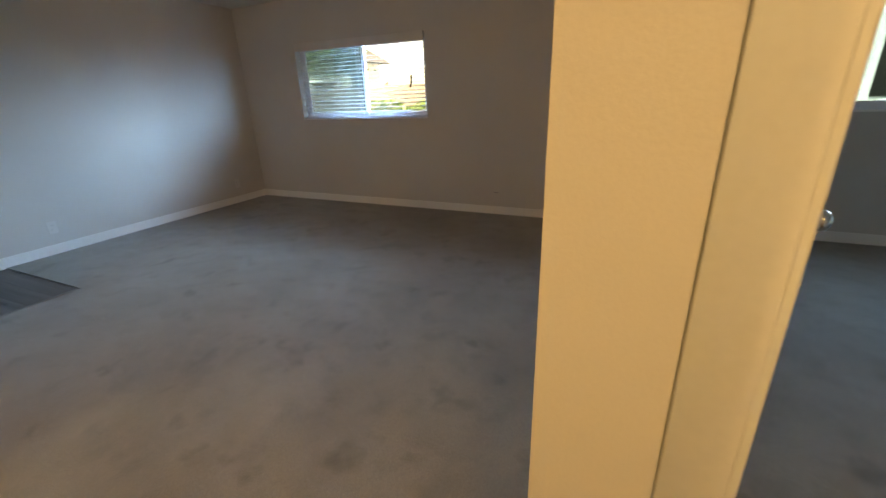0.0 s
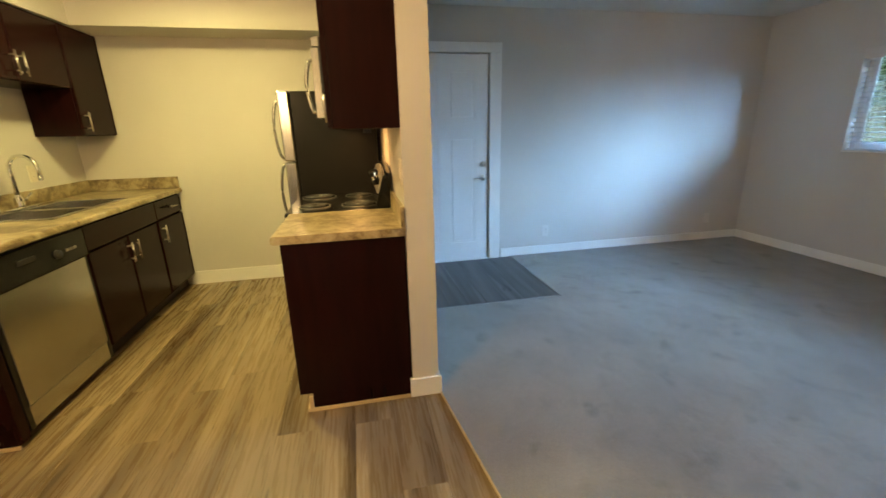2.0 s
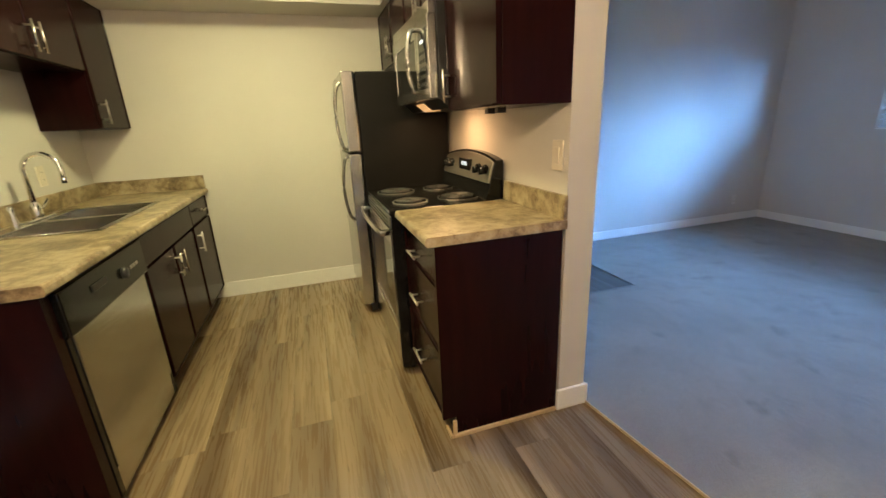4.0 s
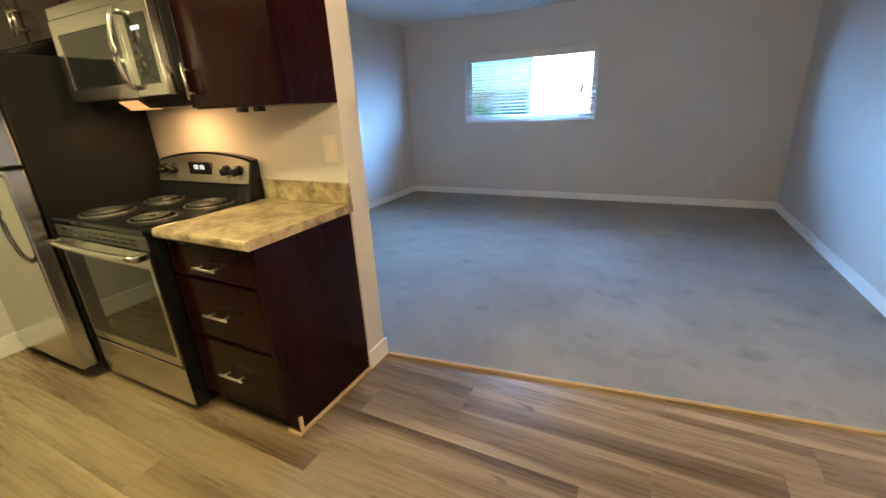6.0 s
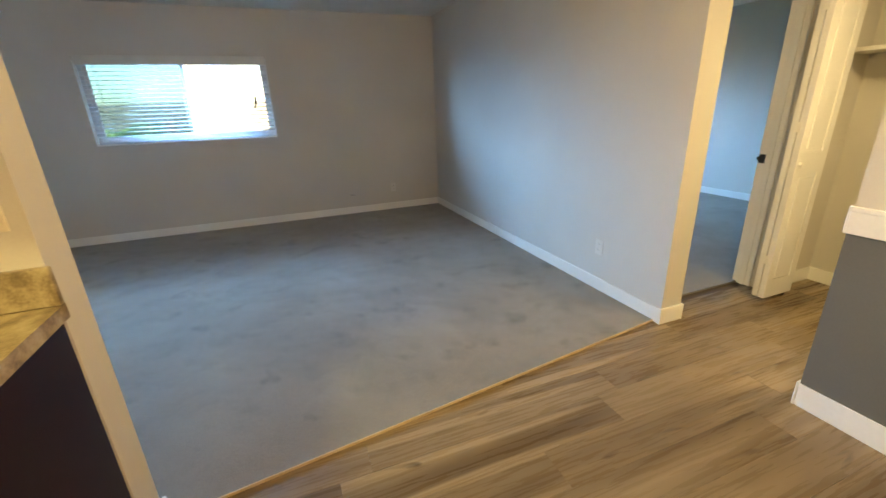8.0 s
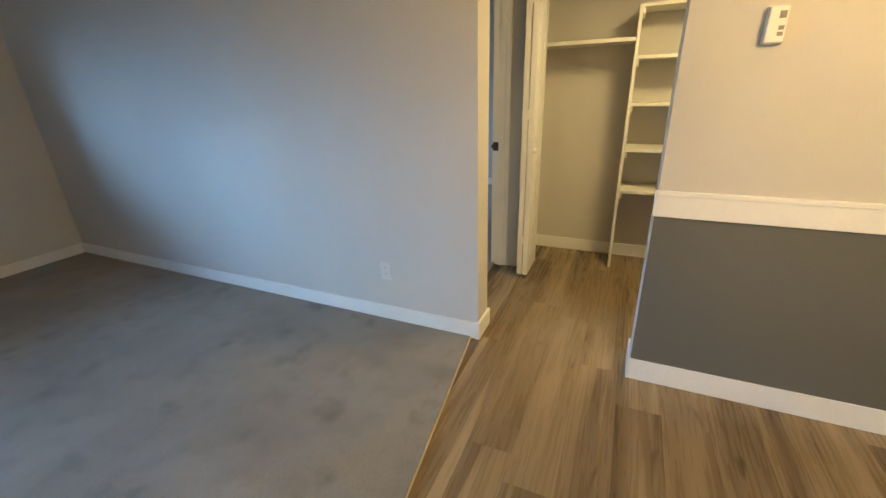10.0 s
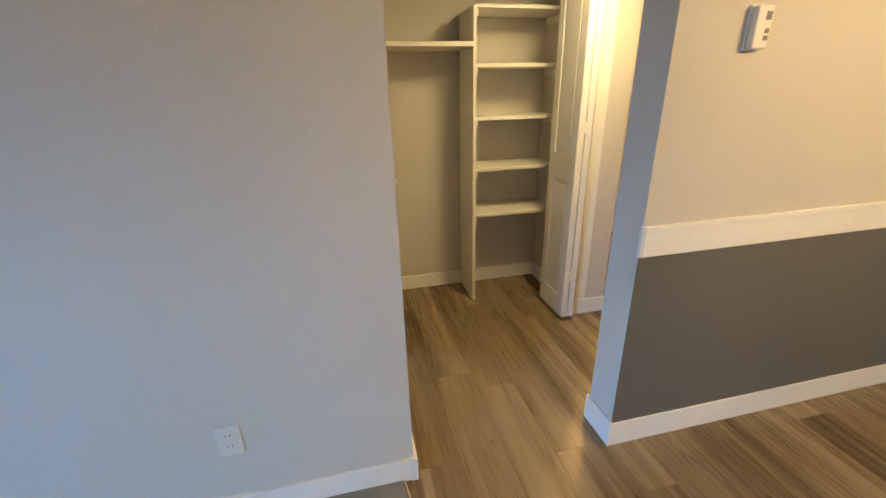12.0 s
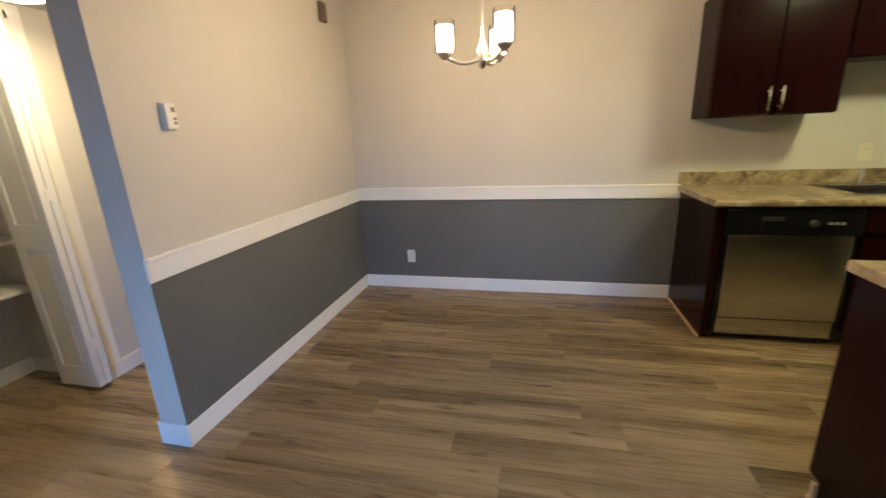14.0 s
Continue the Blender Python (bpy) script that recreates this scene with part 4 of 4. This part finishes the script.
part("keypad_glass", boxes((-0.72, MX1 - 0.028, MY - 0.002, MY - 0.0002, MZ0 + 0.045, MZ1 - 0.10), bevel=0.0005), BLACKGLASS, _k)
for _r in range(5):
    for _c in range(3):
        part("key", boxes((-0.705 + 0.04 * _c, -0.68 + 0.04 * _c, MY - 0.0035, MY - 0.0022, MZ0 + 0.06 + 0.034 * _r, MZ0 + 0.075 + 0.034 * _r)), BLACKPLASTIC, _k)
part("clock", boxes((-0.685, -0.672, MY - 0.0035, MY - 0.0022, MZ0 + 0.246, MZ0 + 0.260), (-0.666, -0.653, MY - 0.0035, MY - 0.0022, MZ0 + 0.246, MZ0 + 0.260), (-0.645, -0.632, MY - 0.0035, MY - 0.0022, MZ0 + 0.246, MZ0 + 0.260)), DISPLAY, _k)
part("lamp_lens", prism(B(), [(MY + 0.054, MZ0 - 0.009), (MY + 0.052, MZ0 - 0.012), (MY + 0.098, MZ0 - 0.049), (MY + 0.15, MZ0 - 0.049), (MY + 0.15, MZ0 - 0.0455), (MY + 0.10, MZ0 - 0.0455)], "x", -1.03, -0.88), HOODLENS, micro, "lit warm cooktop lamp lens")
for _x in (-0.47, -0.36):
    part("bracket", boxes((_x, _x + 0.03, -0.30, -0.26, 1.342, 1.366)), BLACKPLASTIC, thing("cabinet_bracket", (_x, -0.28, 1.342), "small black bracket under the wall cabinet", "bracket"))

# sink side
yb, yf = YS, -1.935
SX0, SX1 = XW + 0.004, -0.052


def base_cabinet(x0, x1, label):
    c = thing("base_cabinet", ((x0 + x1) / 2, (yb + yf) / 2, 0), label, "cabinet", "kitchen base cabinets")
    part("body", boxes((x0, x1, yb + 0.002, yf, 0.10, 0.874)), ESPRESSO, c)
    part("toe_kick", boxes((x0, x1, yf - 0.07, yf - 0.058, 0.0, 0.10)), KICK, c)
    return c


_c = base_cabinet(-1.688, -0.80, "dark espresso sink cabinet with two doors")
part("false_front", front(-1.684, -0.804, 0.72, 0.864, yf + 0.0215, 1, 0), ESPRESSO, _c)
door_with_handle(_c, -1.684, -1.246, 0.115, 0.705, yf + 0.0215, 1, -1.285, 0.60)
door_with_handle(_c, -1.242, -0.804, 0.115, 0.705, yf + 0.0215, 1, -1.203, 0.60)
_c = base_cabinet(SX0, -1.692, "dark espresso cabinet with one drawer and door")
door_with_handle(_c, SX0 + 0.02, -1.696, 0.72, 0.864, yf + 0.0215, 1, -1.95, 0.79, True)
door_with_handle(_c, SX0 + 0.02, -1.696, 0.115, 0.705, yf + 0.0215, 1, -1.735, 0.60)
_c = thing("end_panel", (-0.10, -2.28, 0), "dark espresso end panel beside the dishwasher", "cabinet panel")
part("panel", prism(B(), [(yb + 0.002, 0.0), (yf - 0.03, 0.0), (yf + 0.012, 0.03), (yf + 0.012, 0.874), (yb + 0.002, 0.874)], "x", -0.098, SX1), ESPRESSO, _c)
part("shoe_strip", boxes((SX1, SX1 + 0.012, yb + 0.014, yf - 0.002, 0.0, 0.018), bevel=0.003), RAWWOOD, _c, "bare pine shoe strip")

dish = thing("dishwasher", (-0.46, -2.25, 0), "stainless dishwasher with black control strip", "dishwasher")
DX0, DX1 = -0.795, -0.103
part("tub_case", boxes((DX0, DX1, yb + 0.03, yf - 0.01, 0.03, 0.868)), BLACKPLASTIC, dish)
part("control_strip", boxes((DX0 + 0.003, DX1 - 0.003, yf - 0.009, yf + 0.030, 0.705, 0.862), bevel=0.006), BLACK, dish, "black control strip")
part("door_panel", boxes((DX0 + 0.03, DX1 - 0.032, yf - 0.009, yf + 0.020, 0.165, 0.700), bevel=0.003), STEEL, dish, "stainless door panel")
part("lower_panel", boxes((DX0 + 0.03, DX1 - 0.032, yf - 0.009, yf + 0.012, 0.05, 0.158), bevel=0.003), STEEL, dish, "stainless lower panel")
for _x0, _x1 in ((DX0 + 0.003, DX0 + 0.029), (DX1 - 0.031, DX1 - 0.003)):
    part("door_edge", boxes((_x0, _x1, yf - 0.009, yf + 0.014, 0.05, 0.70)), BLACK, dish)
_bm = rod(B(), (-0.55, yf + 0.030, 0.775), (-0.55, yf + 0.046, 0.775), 0.024, 0.021, 20)
part("dial", _bm, BLACKPLASTIC, dish, "round cycle dial", True)
part("latch", boxes((-0.40, -0.29, yf + 0.030, yf + 0.036, 0.79, 0.815), bevel=0.002), BLACKPLASTIC, dish)
for _i in range(3):
    part("button", boxes((-0.70 + 0.03 * _i, -0.68 + 0.03 * _i, yf + 0.030, yf + 0.033, 0.77, 0.785)), GREYPLASTIC, dish)
for _x in (DX0 + 0.06, DX1 - 0.06):
    part("foot", rod(B(), (_x, yf - 0.06, 0.0), (_x, yf - 0.06, 0.03), 0.014, seg=8), BLACKPLASTIC, dish)

KX0, KX1, KY0, KY1 = -1.60, -0.83, -2.48, -2.06
counter("sink_worktop", SX0, -0.030, YS, 1, 0.714, (KX0, KX1, KY0, KY1), "tan granite-look laminate worktop round the steel sink", [(SX0, SX0 + 0.02)])
sink = thing("sink", ((KX0 + KX1) / 2, -2.27, 0.91), "stainless double-bowl kitchen sink set into the worktop", "sink")
part("rim", boxes((KX0 - 0.018, KX1 + 0.018, KY0 - 0.06, KY0 + 0.012, 0.9145, 0.9195), (KX0 - 0.018, KX1 + 0.018, KY1 - 0.012, KY1 + 0.018, 0.9145, 0.9195),
                  (KX0 - 0.018, KX0 + 0.012, KY0, KY1, 0.9145, 0.9195), (KX1 - 0.012, KX1 + 0.018, KY0, KY1, 0.9145, 0.9195), (-1.235, -1.195, KY0, KY1, 0.9145, 0.9195), bevel=0.002), STEEL, sink)
for _x0, _x1 in ((KX0 + 0.012, -1.235), (-1.195, KX1 - 0.012)):
    _bm = B()
    _a = [[_bm.verts.new((x, y, z)) for x, y in ((_x0 + i, KY0 + 0.012 + i), (_x1 - i, KY0 + 0.012 + i), (_x1 - i, KY1 - 0.012 - i), (_x0 + i, KY1 - 0.012 - i))] for i, z in ((0, 0.916), (0.004, 0.78), (0.03, 0.755))]
    for _p, _q in zip(_a, _a[1:]):
        for _j in range(4):
            _bm.faces.new((_p[_j], _p[(_j + 1) % 4], _q[(_j + 1) % 4], _q[_j]))
    _bm.faces.new(_a[-1])
    _w = part("bowl", _bm, STEEL, sink)
    part("drain", lathe(B(), [(0.045, 0.0), (0.045, 0.003), (0.03, 0.003), (0.02, -0.001), (0.002, -0.001)], ((_x0 + _x1) / 2, -2.27, 0.7555), 20), CHROME, _w, "chrome drain", True)
faucet = thing("faucet", (-1.30, -2.51, 0.92), "chrome gooseneck kitchen faucet with lever and sprayer", "faucet")
part("deck_plate", boxes((-1.42, -1.18, -2.538, -2.488, 0.920, 0.932), bevel=0.005), CHROME, faucet)
_bm = lathe(B(), [(0.026, 0.0), (0.026, 0.05), (0.018, 0.07), (0.014, 0.08)], (-1.30, -2.512, 0.932), 20)
tube(_bm, [(-1.30, -2.512, 1.0), (-1.30, -2.512, 1.17)] + [(-1.30 + 0.012 * (1 - math.cos(a)), -2.512 + 0.085 * (1 - math.cos(a)), 1.17 + 0.085 * math.sin(a)) for a in [math.pi * i / 10 for i in range(1, 11)]] + [(-1.276, -2.342, 1.10)], 0.012, 12)
part("spout", _bm, CHROME, faucet, smooth=True)
part("lever", tube(B(), [(-1.325, -2.512, 0.965), (-1.36, -2.51, 0.975), (-1.41, -2.505, 1.01)], 0.007, 8), CHROME, faucet, smooth=True)
part("side_sprayer", lathe(B(), [(0.018, 0.0), (0.016, 0.03), (0.012, 0.05), (0.015, 0.09), (0.008, 0.10), (0.001, 0.10)], (-1.11, -2.512, 0.920), 16), CHROME, faucet, smooth=True)

wall_cabinet(-0.765, -0.065, 1.385, YS, 1, [(-0.762, -0.417, -0.450, 1.485), (-0.413, -0.068, -0.380, 1.485)], "dark espresso double-door wall cabinet above the dishwasher", depth=0.30)
wall_cabinet(-1.745, -0.769, 1.69, YS, 1, [(-1.742, -1.259, -1.29, 1.79), (-1.255, -0.772, -1.224, 1.79)], "short espresso wall cabinet above the sink", depth=0.30)
wall_cabinet(XW + 0.004, -1.749, 1.37, YS, 1, [(XW + 0.02, -1.752, -1.795, 1.47)], "dark espresso wall cabinet beside the soffit wall", depth=0.30)


# ---- lamps ----
chand = thing("chandelier", (1.26, -1.28, H), "satin nickel chandelier with three lit glass shades", "chandelier")
CX, CY = 1.26, -1.28
part("canopy", lathe(B(), [(0.001, 0.0), (0.065, -0.002), (0.06, -0.02), (0.015, -0.03)], (CX, CY, H - 0.001), 24), NICKEL, chand, smooth=True)
part("stem", rod(B(), (CX, CY, 1.70), (CX, CY, H - 0.02), 0.008), NICKEL, chand)
part("hub", lathe(B(), [(0.002, -0.05), (0.016, -0.04), (0.020, 0.0), (0.026, 0.03), (0.012, 0.06), (0.008, 0.09)], (CX, CY, 1.70), 20), NICKEL, chand, smooth=True)
for _k in range(3):
    _a = radians(10 + 120 * _k)
    _ex, _ey = CX + 0.172 * math.cos(_a), CY + 0.172 * math.sin(_a)
    _arm = part("arm", tube(B(), [(CX + 0.172 * u * math.cos(_a), CY + 0.172 * u * math.sin(_a), 1.70 - 0.03 * math.sin(math.pi * u) + 0.012 * u) for u in [i / 8 for i in range(9)]], 0.008, 8), NICKEL, chand, smooth=True)
    part("cup", lathe(B(), [(0.006, -0.025), (0.012, -0.02), (0.034, 0.0), (0.036, 0.012), (0.03, 0.012)], (_ex, _ey, 1.718), 20), NICKEL, _arm, smooth=True)
    _sh = part("shade", lathe(B(), [(0.044, 0.012), (0.047, 0.018), (0.047, 0.145), (0.045, 0.145), (0.045, 0.018)], (_ex, _ey, 1.718), 24), clear_glass("clear_shade_glass", (0.96, 0.95, 0.93), 0.0, 1.15), _arm, "clear glass outer shade", True)
    _sh.visible_shadow = False
    _in = part("diffuser", lathe(B(), [(0.001, 0.018), (0.037, 0.018), (0.037, 0.118), (0.034, 0.124), (0.001, 0.124)], (_ex, _ey, 1.718), 20), SHADEGLASS, _arm, "lit frosted inner shade", True)
    _in.visible_shadow = False
    bulb("chandelier_bulb", (_ex, _ey, 1.81), CHAND, WARM, 0.03)


def dome_light(name, at, r, label, watts, colour, broad=False):
    d = thing(name, at, label, "ceiling light")
    part("base", lathe(B(), [(0.001, 0.0), (r, 0.0), (r, -0.025), (r * 0.9, -0.025)], at, 32), NICKEL, d, smooth=True)
    g = part("dome", lathe(B(), [(r * 0.93, -0.026), (r * 0.88, -0.05), (r * 0.66, -0.078), (r * 0.35, -0.092), (0.001, -0.096)], at, 32), DOMEGLASS, d, "lit frosted dome", True)
    g.visible_shadow = False
    if not broad:
        return bulb(name + "_bulb", (at[0], at[1], at[2] - 0.06), watts, colour, 0.08)
    data = bpy.data.lights.new(name + "_glow", "AREA")
    data.shape, data.size, data.energy, data.color = "DISK", 2 * r, watts, colour
    lamp = new(name + "_glow", data)
    lamp.matrix_world = look((at[0], at[1], at[2] - 0.098), (at[0], at[1], 0))
    return lamp


dome_light("kitchen_ceiling_light", (-0.95, -1.38, H), 0.17, "frosted dome ceiling light in the kitchen", KITCHEN, KITCHEN_COLOUR, True)
dome_light("hall_ceiling_light", (3.12, -0.70, HH), 0.15, "frosted dome ceiling light in the hall", HALL, HALL_COLOUR, True)
dome_light("bathroom_light", (4.5, -1.9, H), 0.14, "frosted dome ceiling light in the bathroom", BATH, (1.0, 0.55, 0.18))
_d = bpy.data.lights.new("cooktop_lamp", "AREA")
_d.shape, _d.size, _d.size_y, _d.energy, _d.color = "RECTANGLE", 0.26, 0.12, COOK, (1.0, 0.58, 0.26)
_l = new("cooktop_lamp", _d)
_l.matrix_world = look((-0.94, -0.37, MZ0 - 0.052), (-0.92, -0.29, 0.5))

# ---- bathroom glimpsed past the hall ----
TX, TY = 0.0, 0.0
PLACED = Matrix.Translation((4.93, YS + 0.004, 0)) @ Matrix.Rotation(radians(-90), 4, "Z")    # its back to the wall


def placed(bm):
    bm.transform(PLACED)
    return bm


toilet = thing("toilet", (4.93, YS + 0.4, 0), "white ceramic toilet with chrome flush lever", "toilet")
part("tank", placed(boxes((TX - 0.20, TX - 0.015, TY - 0.23, TY + 0.23, 0.39, 0.735), bevel=0.02)), TUBGLAZE, toilet, smooth=True)
part("tank_lid", placed(boxes((TX - 0.215, TX - 0.008, TY - 0.245, TY + 0.245, 0.736, 0.768), bevel=0.010)), TUBGLAZE, toilet, smooth=True)
_bm = rod(B(), (TX - 0.20, TY + 0.17, 0.69), (TX - 0.225, TY + 0.17, 0.69), 0.016, seg=14)
tube(_bm, [(TX - 0.222, TY + 0.17, 0.69), (TX - 0.228, TY + 0.13, 0.688), (TX - 0.228, TY + 0.08, 0.68)], 0.008, 8)
part("flush_lever", placed(_bm), CHROME, toilet, "chrome flush lever", True)


def oval(bm, rows, seg=28):
    """Lofts ovals: rows are (centre x, half length, half width, height)."""
    rings = [[bm.verts.new((cx + a * math.cos(2 * math.pi * k / seg), TY + b * math.sin(2 * math.pi * k / seg), z)) for k in range(seg)] for cx, a, b, z in rows]
    for p, q in zip(rings, rings[1:]):
        for k in range(seg):
            bm.faces.new((p[k], p[(k + 1) % seg], q[(k + 1) % seg], q[k]))
    bm.faces.new(rings[0]), bm.faces.new(rings[-1])
    return bm


part("bowl", placed(oval(B(), [(TX - 0.36, 0.24, 0.12, 0.0), (TX - 0.36, 0.22, 0.11, 0.06), (TX - 0.38, 0.20, 0.10, 0.18), (TX - 0.41, 0.25, 0.16, 0.30), (TX - 0.42, 0.27, 0.185, 0.385)])), TUBGLAZE, toilet, smooth=True)
part("seat_lid", placed(oval(B(), [(TX - 0.43, 0.27, 0.19, 0.388), (TX - 0.43, 0.275, 0.193, 0.40), (TX - 0.43, 0.27, 0.19, 0.425), (TX - 0.43, 0.24, 0.165, 0.432)])), TUBGLAZE, toilet)

# ---- outside the windows ----
STUCCO = surface("sunlit_stucco", (0.62, 0.60, 0.56), (0.72, 0.70, 0.66), 0.9, scale=1, fine=30, bump=0.1)
FENCEWOOD = surface("weathered_fence", (0.10, 0.085, 0.075), (0.20, 0.17, 0.15), 0.85, scale=2, fine=30, stretch=(0.2, 1, 1))
ROOF = surface("dark_shingles", (0.06, 0.055, 0.05), (0.12, 0.11, 0.10), 0.9, scale=4, fine=30)
fence = thing("fence", (-6.5, 10.0, -0.25), "weathered wooden fence of level boards", "fence")
for _i in range(9):
    part("board", boxes((-16, 1.6, 10.0, 10.025, -0.15 + 0.20 * _i, 0.035 + 0.20 * _i)), FENCEWOOD, fence)
for _i in range(8):
    part("post", boxes((-15.9 + 2.45 * _i, -15.8 + 2.45 * _i, 10.03, 10.12, -0.25, 1.72)), FENCEWOOD, fence)
house = thing("neighbour_house", (-13, 19, -0.25), "pale stucco house with dark gable roof", "house")
_bm = boxes((-18, -9, 16, 18.4, -0.25, 2.9))
part("wall", _bm, STUCCO, house)
part("roof", prism(B(), [(-18.5, 2.9), (-8.5, 2.9), (-13.5, 5.6)], "y", 15.6, 18.8), ROOF, house)
for _x in (-16.5, -14.0, -11.2):
    _w = part("window", boxes((_x, _x + 1.3, 15.97, 16.0, 0.9, 2.1)), BLACKGLASS, house)
    part("frame", boxes((_x - 0.08, _x, 15.95, 16.0, 0.82, 2.18), (_x + 1.3, _x + 1.38, 15.95, 16.0, 0.82, 2.18), (_x, _x + 1.3, 15.95, 16.0, 2.1, 2.18), (_x, _x + 1.3, 15.95, 16.0, 0.82, 0.9)), VINYLFRAME, _w)
# No building known here: a white wall added to burn out the clear panes.
backdrop = thing("white_backdrop", (7, 14, -0.25), "white wall added beyond the yard so the panes burn out", "building")
part("wall", boxes((2.2, 15, 11.5, 18, -0.25, 6.6)), surface("backdrop_white", (0.76, 0.76, 0.74), (0.84, 0.84, 0.82), 0.9, scale=1, fine=30, bump=0.1), backdrop)
part("roof", boxes((1.9, 15.3, 11.2, 18.3, 6.6, 6.8)), ROOF, backdrop)
for _x in (4.0, 7.0, 10.0):
    part("window", boxes((_x, _x + 1.4, 11.47, 11.5, 1.0, 2.2)), BLACKGLASS, backdrop)

rng = random.Random(4)
tree = thing("tree", (-7.6, 13.0, -0.25), "green leafy tree beyond the fence", "tree")
_bm = B()
tube(_bm, [(-7.6, 13, -0.25), (-7.55, 13.02, 0.8), (-7.62, 12.95, 1.6)], 0.11, 8)
for _k in range(7):
    _a, _t = 6.28 * _k / 7 + 0.3, 0.6 + 0.5 * rng.random()
    tube(_bm, [(-7.6, 13, 1.3 + 0.05 * _k), (-7.6 + 0.4 * _t * math.cos(_a), 13 + 0.4 * _t * math.sin(_a), 2.0), (-7.6 + 0.95 * _t * math.cos(_a), 13 + 0.95 * _t * math.sin(_a), 2.7 + 0.4 * rng.random())], 0.035, 6)
part("trunk", _bm, FENCEWOOD, tree)
_bm = B()
for _k in range(900):
    c = Vector((-7.6, 13, 2.75)) + Vector((rng.gauss(0, 0.62), rng.gauss(0, 0.62), rng.gauss(0, 0.48)))
    u = Vector((rng.uniform(-1, 1), rng.uniform(-1, 1), rng.uniform(-1, 1))).normalized()
    v = u.orthogonal().normalized()
    w = u.cross(v)
    l, h = 0.07 + 0.06 * rng.random(), 0.035
    _bm.faces.new([_bm.verts.new(c + a * l * v + b * h * w) for a, b in ((-1, 0), (0, -1), (1, 0), (0, 1))])
LEAF = surface("leaf_green", (0.05, 0.10, 0.02), (0.12, 0.19, 0.05), 0.6, scale=2, fine=20)
part("crown", _bm, LEAF, tree)

hedge = thing("hedge", (-3.2, 9.45, -0.25), "leafy green hedge in front of the fence", "hedge")
_bm = B()
for _k in range(7):
    _x = -5.6 + 0.55 * _k
    tube(_bm, [(_x, 9.45, -0.25), (_x + 0.05, 9.43, 0.2), (_x - 0.06, 9.47, 0.6)], 0.03, 6)
part("stems", _bm, FENCEWOOD, hedge)
_bm = B()
for _k in range(2400):
    _x = rng.uniform(-6.2, -1.8)
    _top = 0.70 + 0.50 * min(1.0, max(0.0, (_x + 5.6) / 2.2)) + 0.10 * math.sin(3.1 * _x) + 0.06 * math.sin(7.7 * _x)
    c = Vector((_x, 9.45 + rng.gauss(0, 0.16), _top - 1.3 * rng.random() ** 1.6))
    u = Vector((rng.uniform(-1, 1), rng.uniform(-1, 1), rng.uniform(-1, 1))).normalized()
    v = u.orthogonal().normalized()
    w = u.cross(v)
    l, h = 0.06 + 0.05 * rng.random(), 0.032
    _bm.faces.new([_bm.verts.new(c + a * l * v + b * h * w) for a, b in ((-1, 0), (0, -1), (1, 0), (0, 1))])
part("leaves", _bm, LEAF, hedge)

# ---- floor planks, last ----
floor = setting("floor_planks_base", boxes((XW, 5.5, YS, 0.515, -0.02, -0.0025)), SUBFLOOR, "brown wood-look vinyl plank floor", "floor")
_p = box(B(), -0.6094, 0.6094, -0.0893, 0.0893, -0.0024, 0.0, bevel=0.0)
_mesh = link("plank", _p, PLANK)
PLANKDATA = _mesh.data
bpy.data.objects.remove(_mesh)
prng = random.Random(11)
_row = 0
_y = YS + 0.09
while _y < 0.52:
    _x = XW - prng.uniform(0.0, 1.1) + 0.61
    while _x - 0.61 < 5.45:
        xa, xb = _x - 0.61, _x + 0.61
        under_carpet = (_y - 0.095 > 0.1285 * xb + 0.01 and xb < 2.6) or (_y > 0.10 and xb < 2.6 and _y - 0.095 > 0.1285 * xb)
        in_room = not (xa > 4.25 and _y > -0.95)
        if in_room and not under_carpet:
            o = new("plank", PLANKDATA)
            o.location = (_x, _y, 0)
            o.parent = floor
        _x += 1.2195
    _y += 0.1795
entry = setting("floor_entry", boxes((XW, -1.035, -0.012, 1.225, -0.01, 0.0005)), SUBFLOOR, "dark grey wood-look vinyl square at the front door", "floor")
_p = link("plank", box(B(), XW, -1.036, -0.0768, 0.0768, 0.0006, 0.0035), ENTRYPLANK)
EDATA = _p.data
bpy.data.objects.remove(_p)
for _i in range(8):
    o = new("plank", EDATA)
    o.location = (0, 0.0655 + 0.1545 * _i, 0)
    o.parent = entry
setting("trim_entry_edge", boxes((-1.040, -1.028, -0.012, 1.232, -0.002, 0.0125), (XW, -1.028, 1.221, 1.232, -0.002, 0.0125)), GREYPLASTIC, "dark edge strip round the entry square", "floor strip")
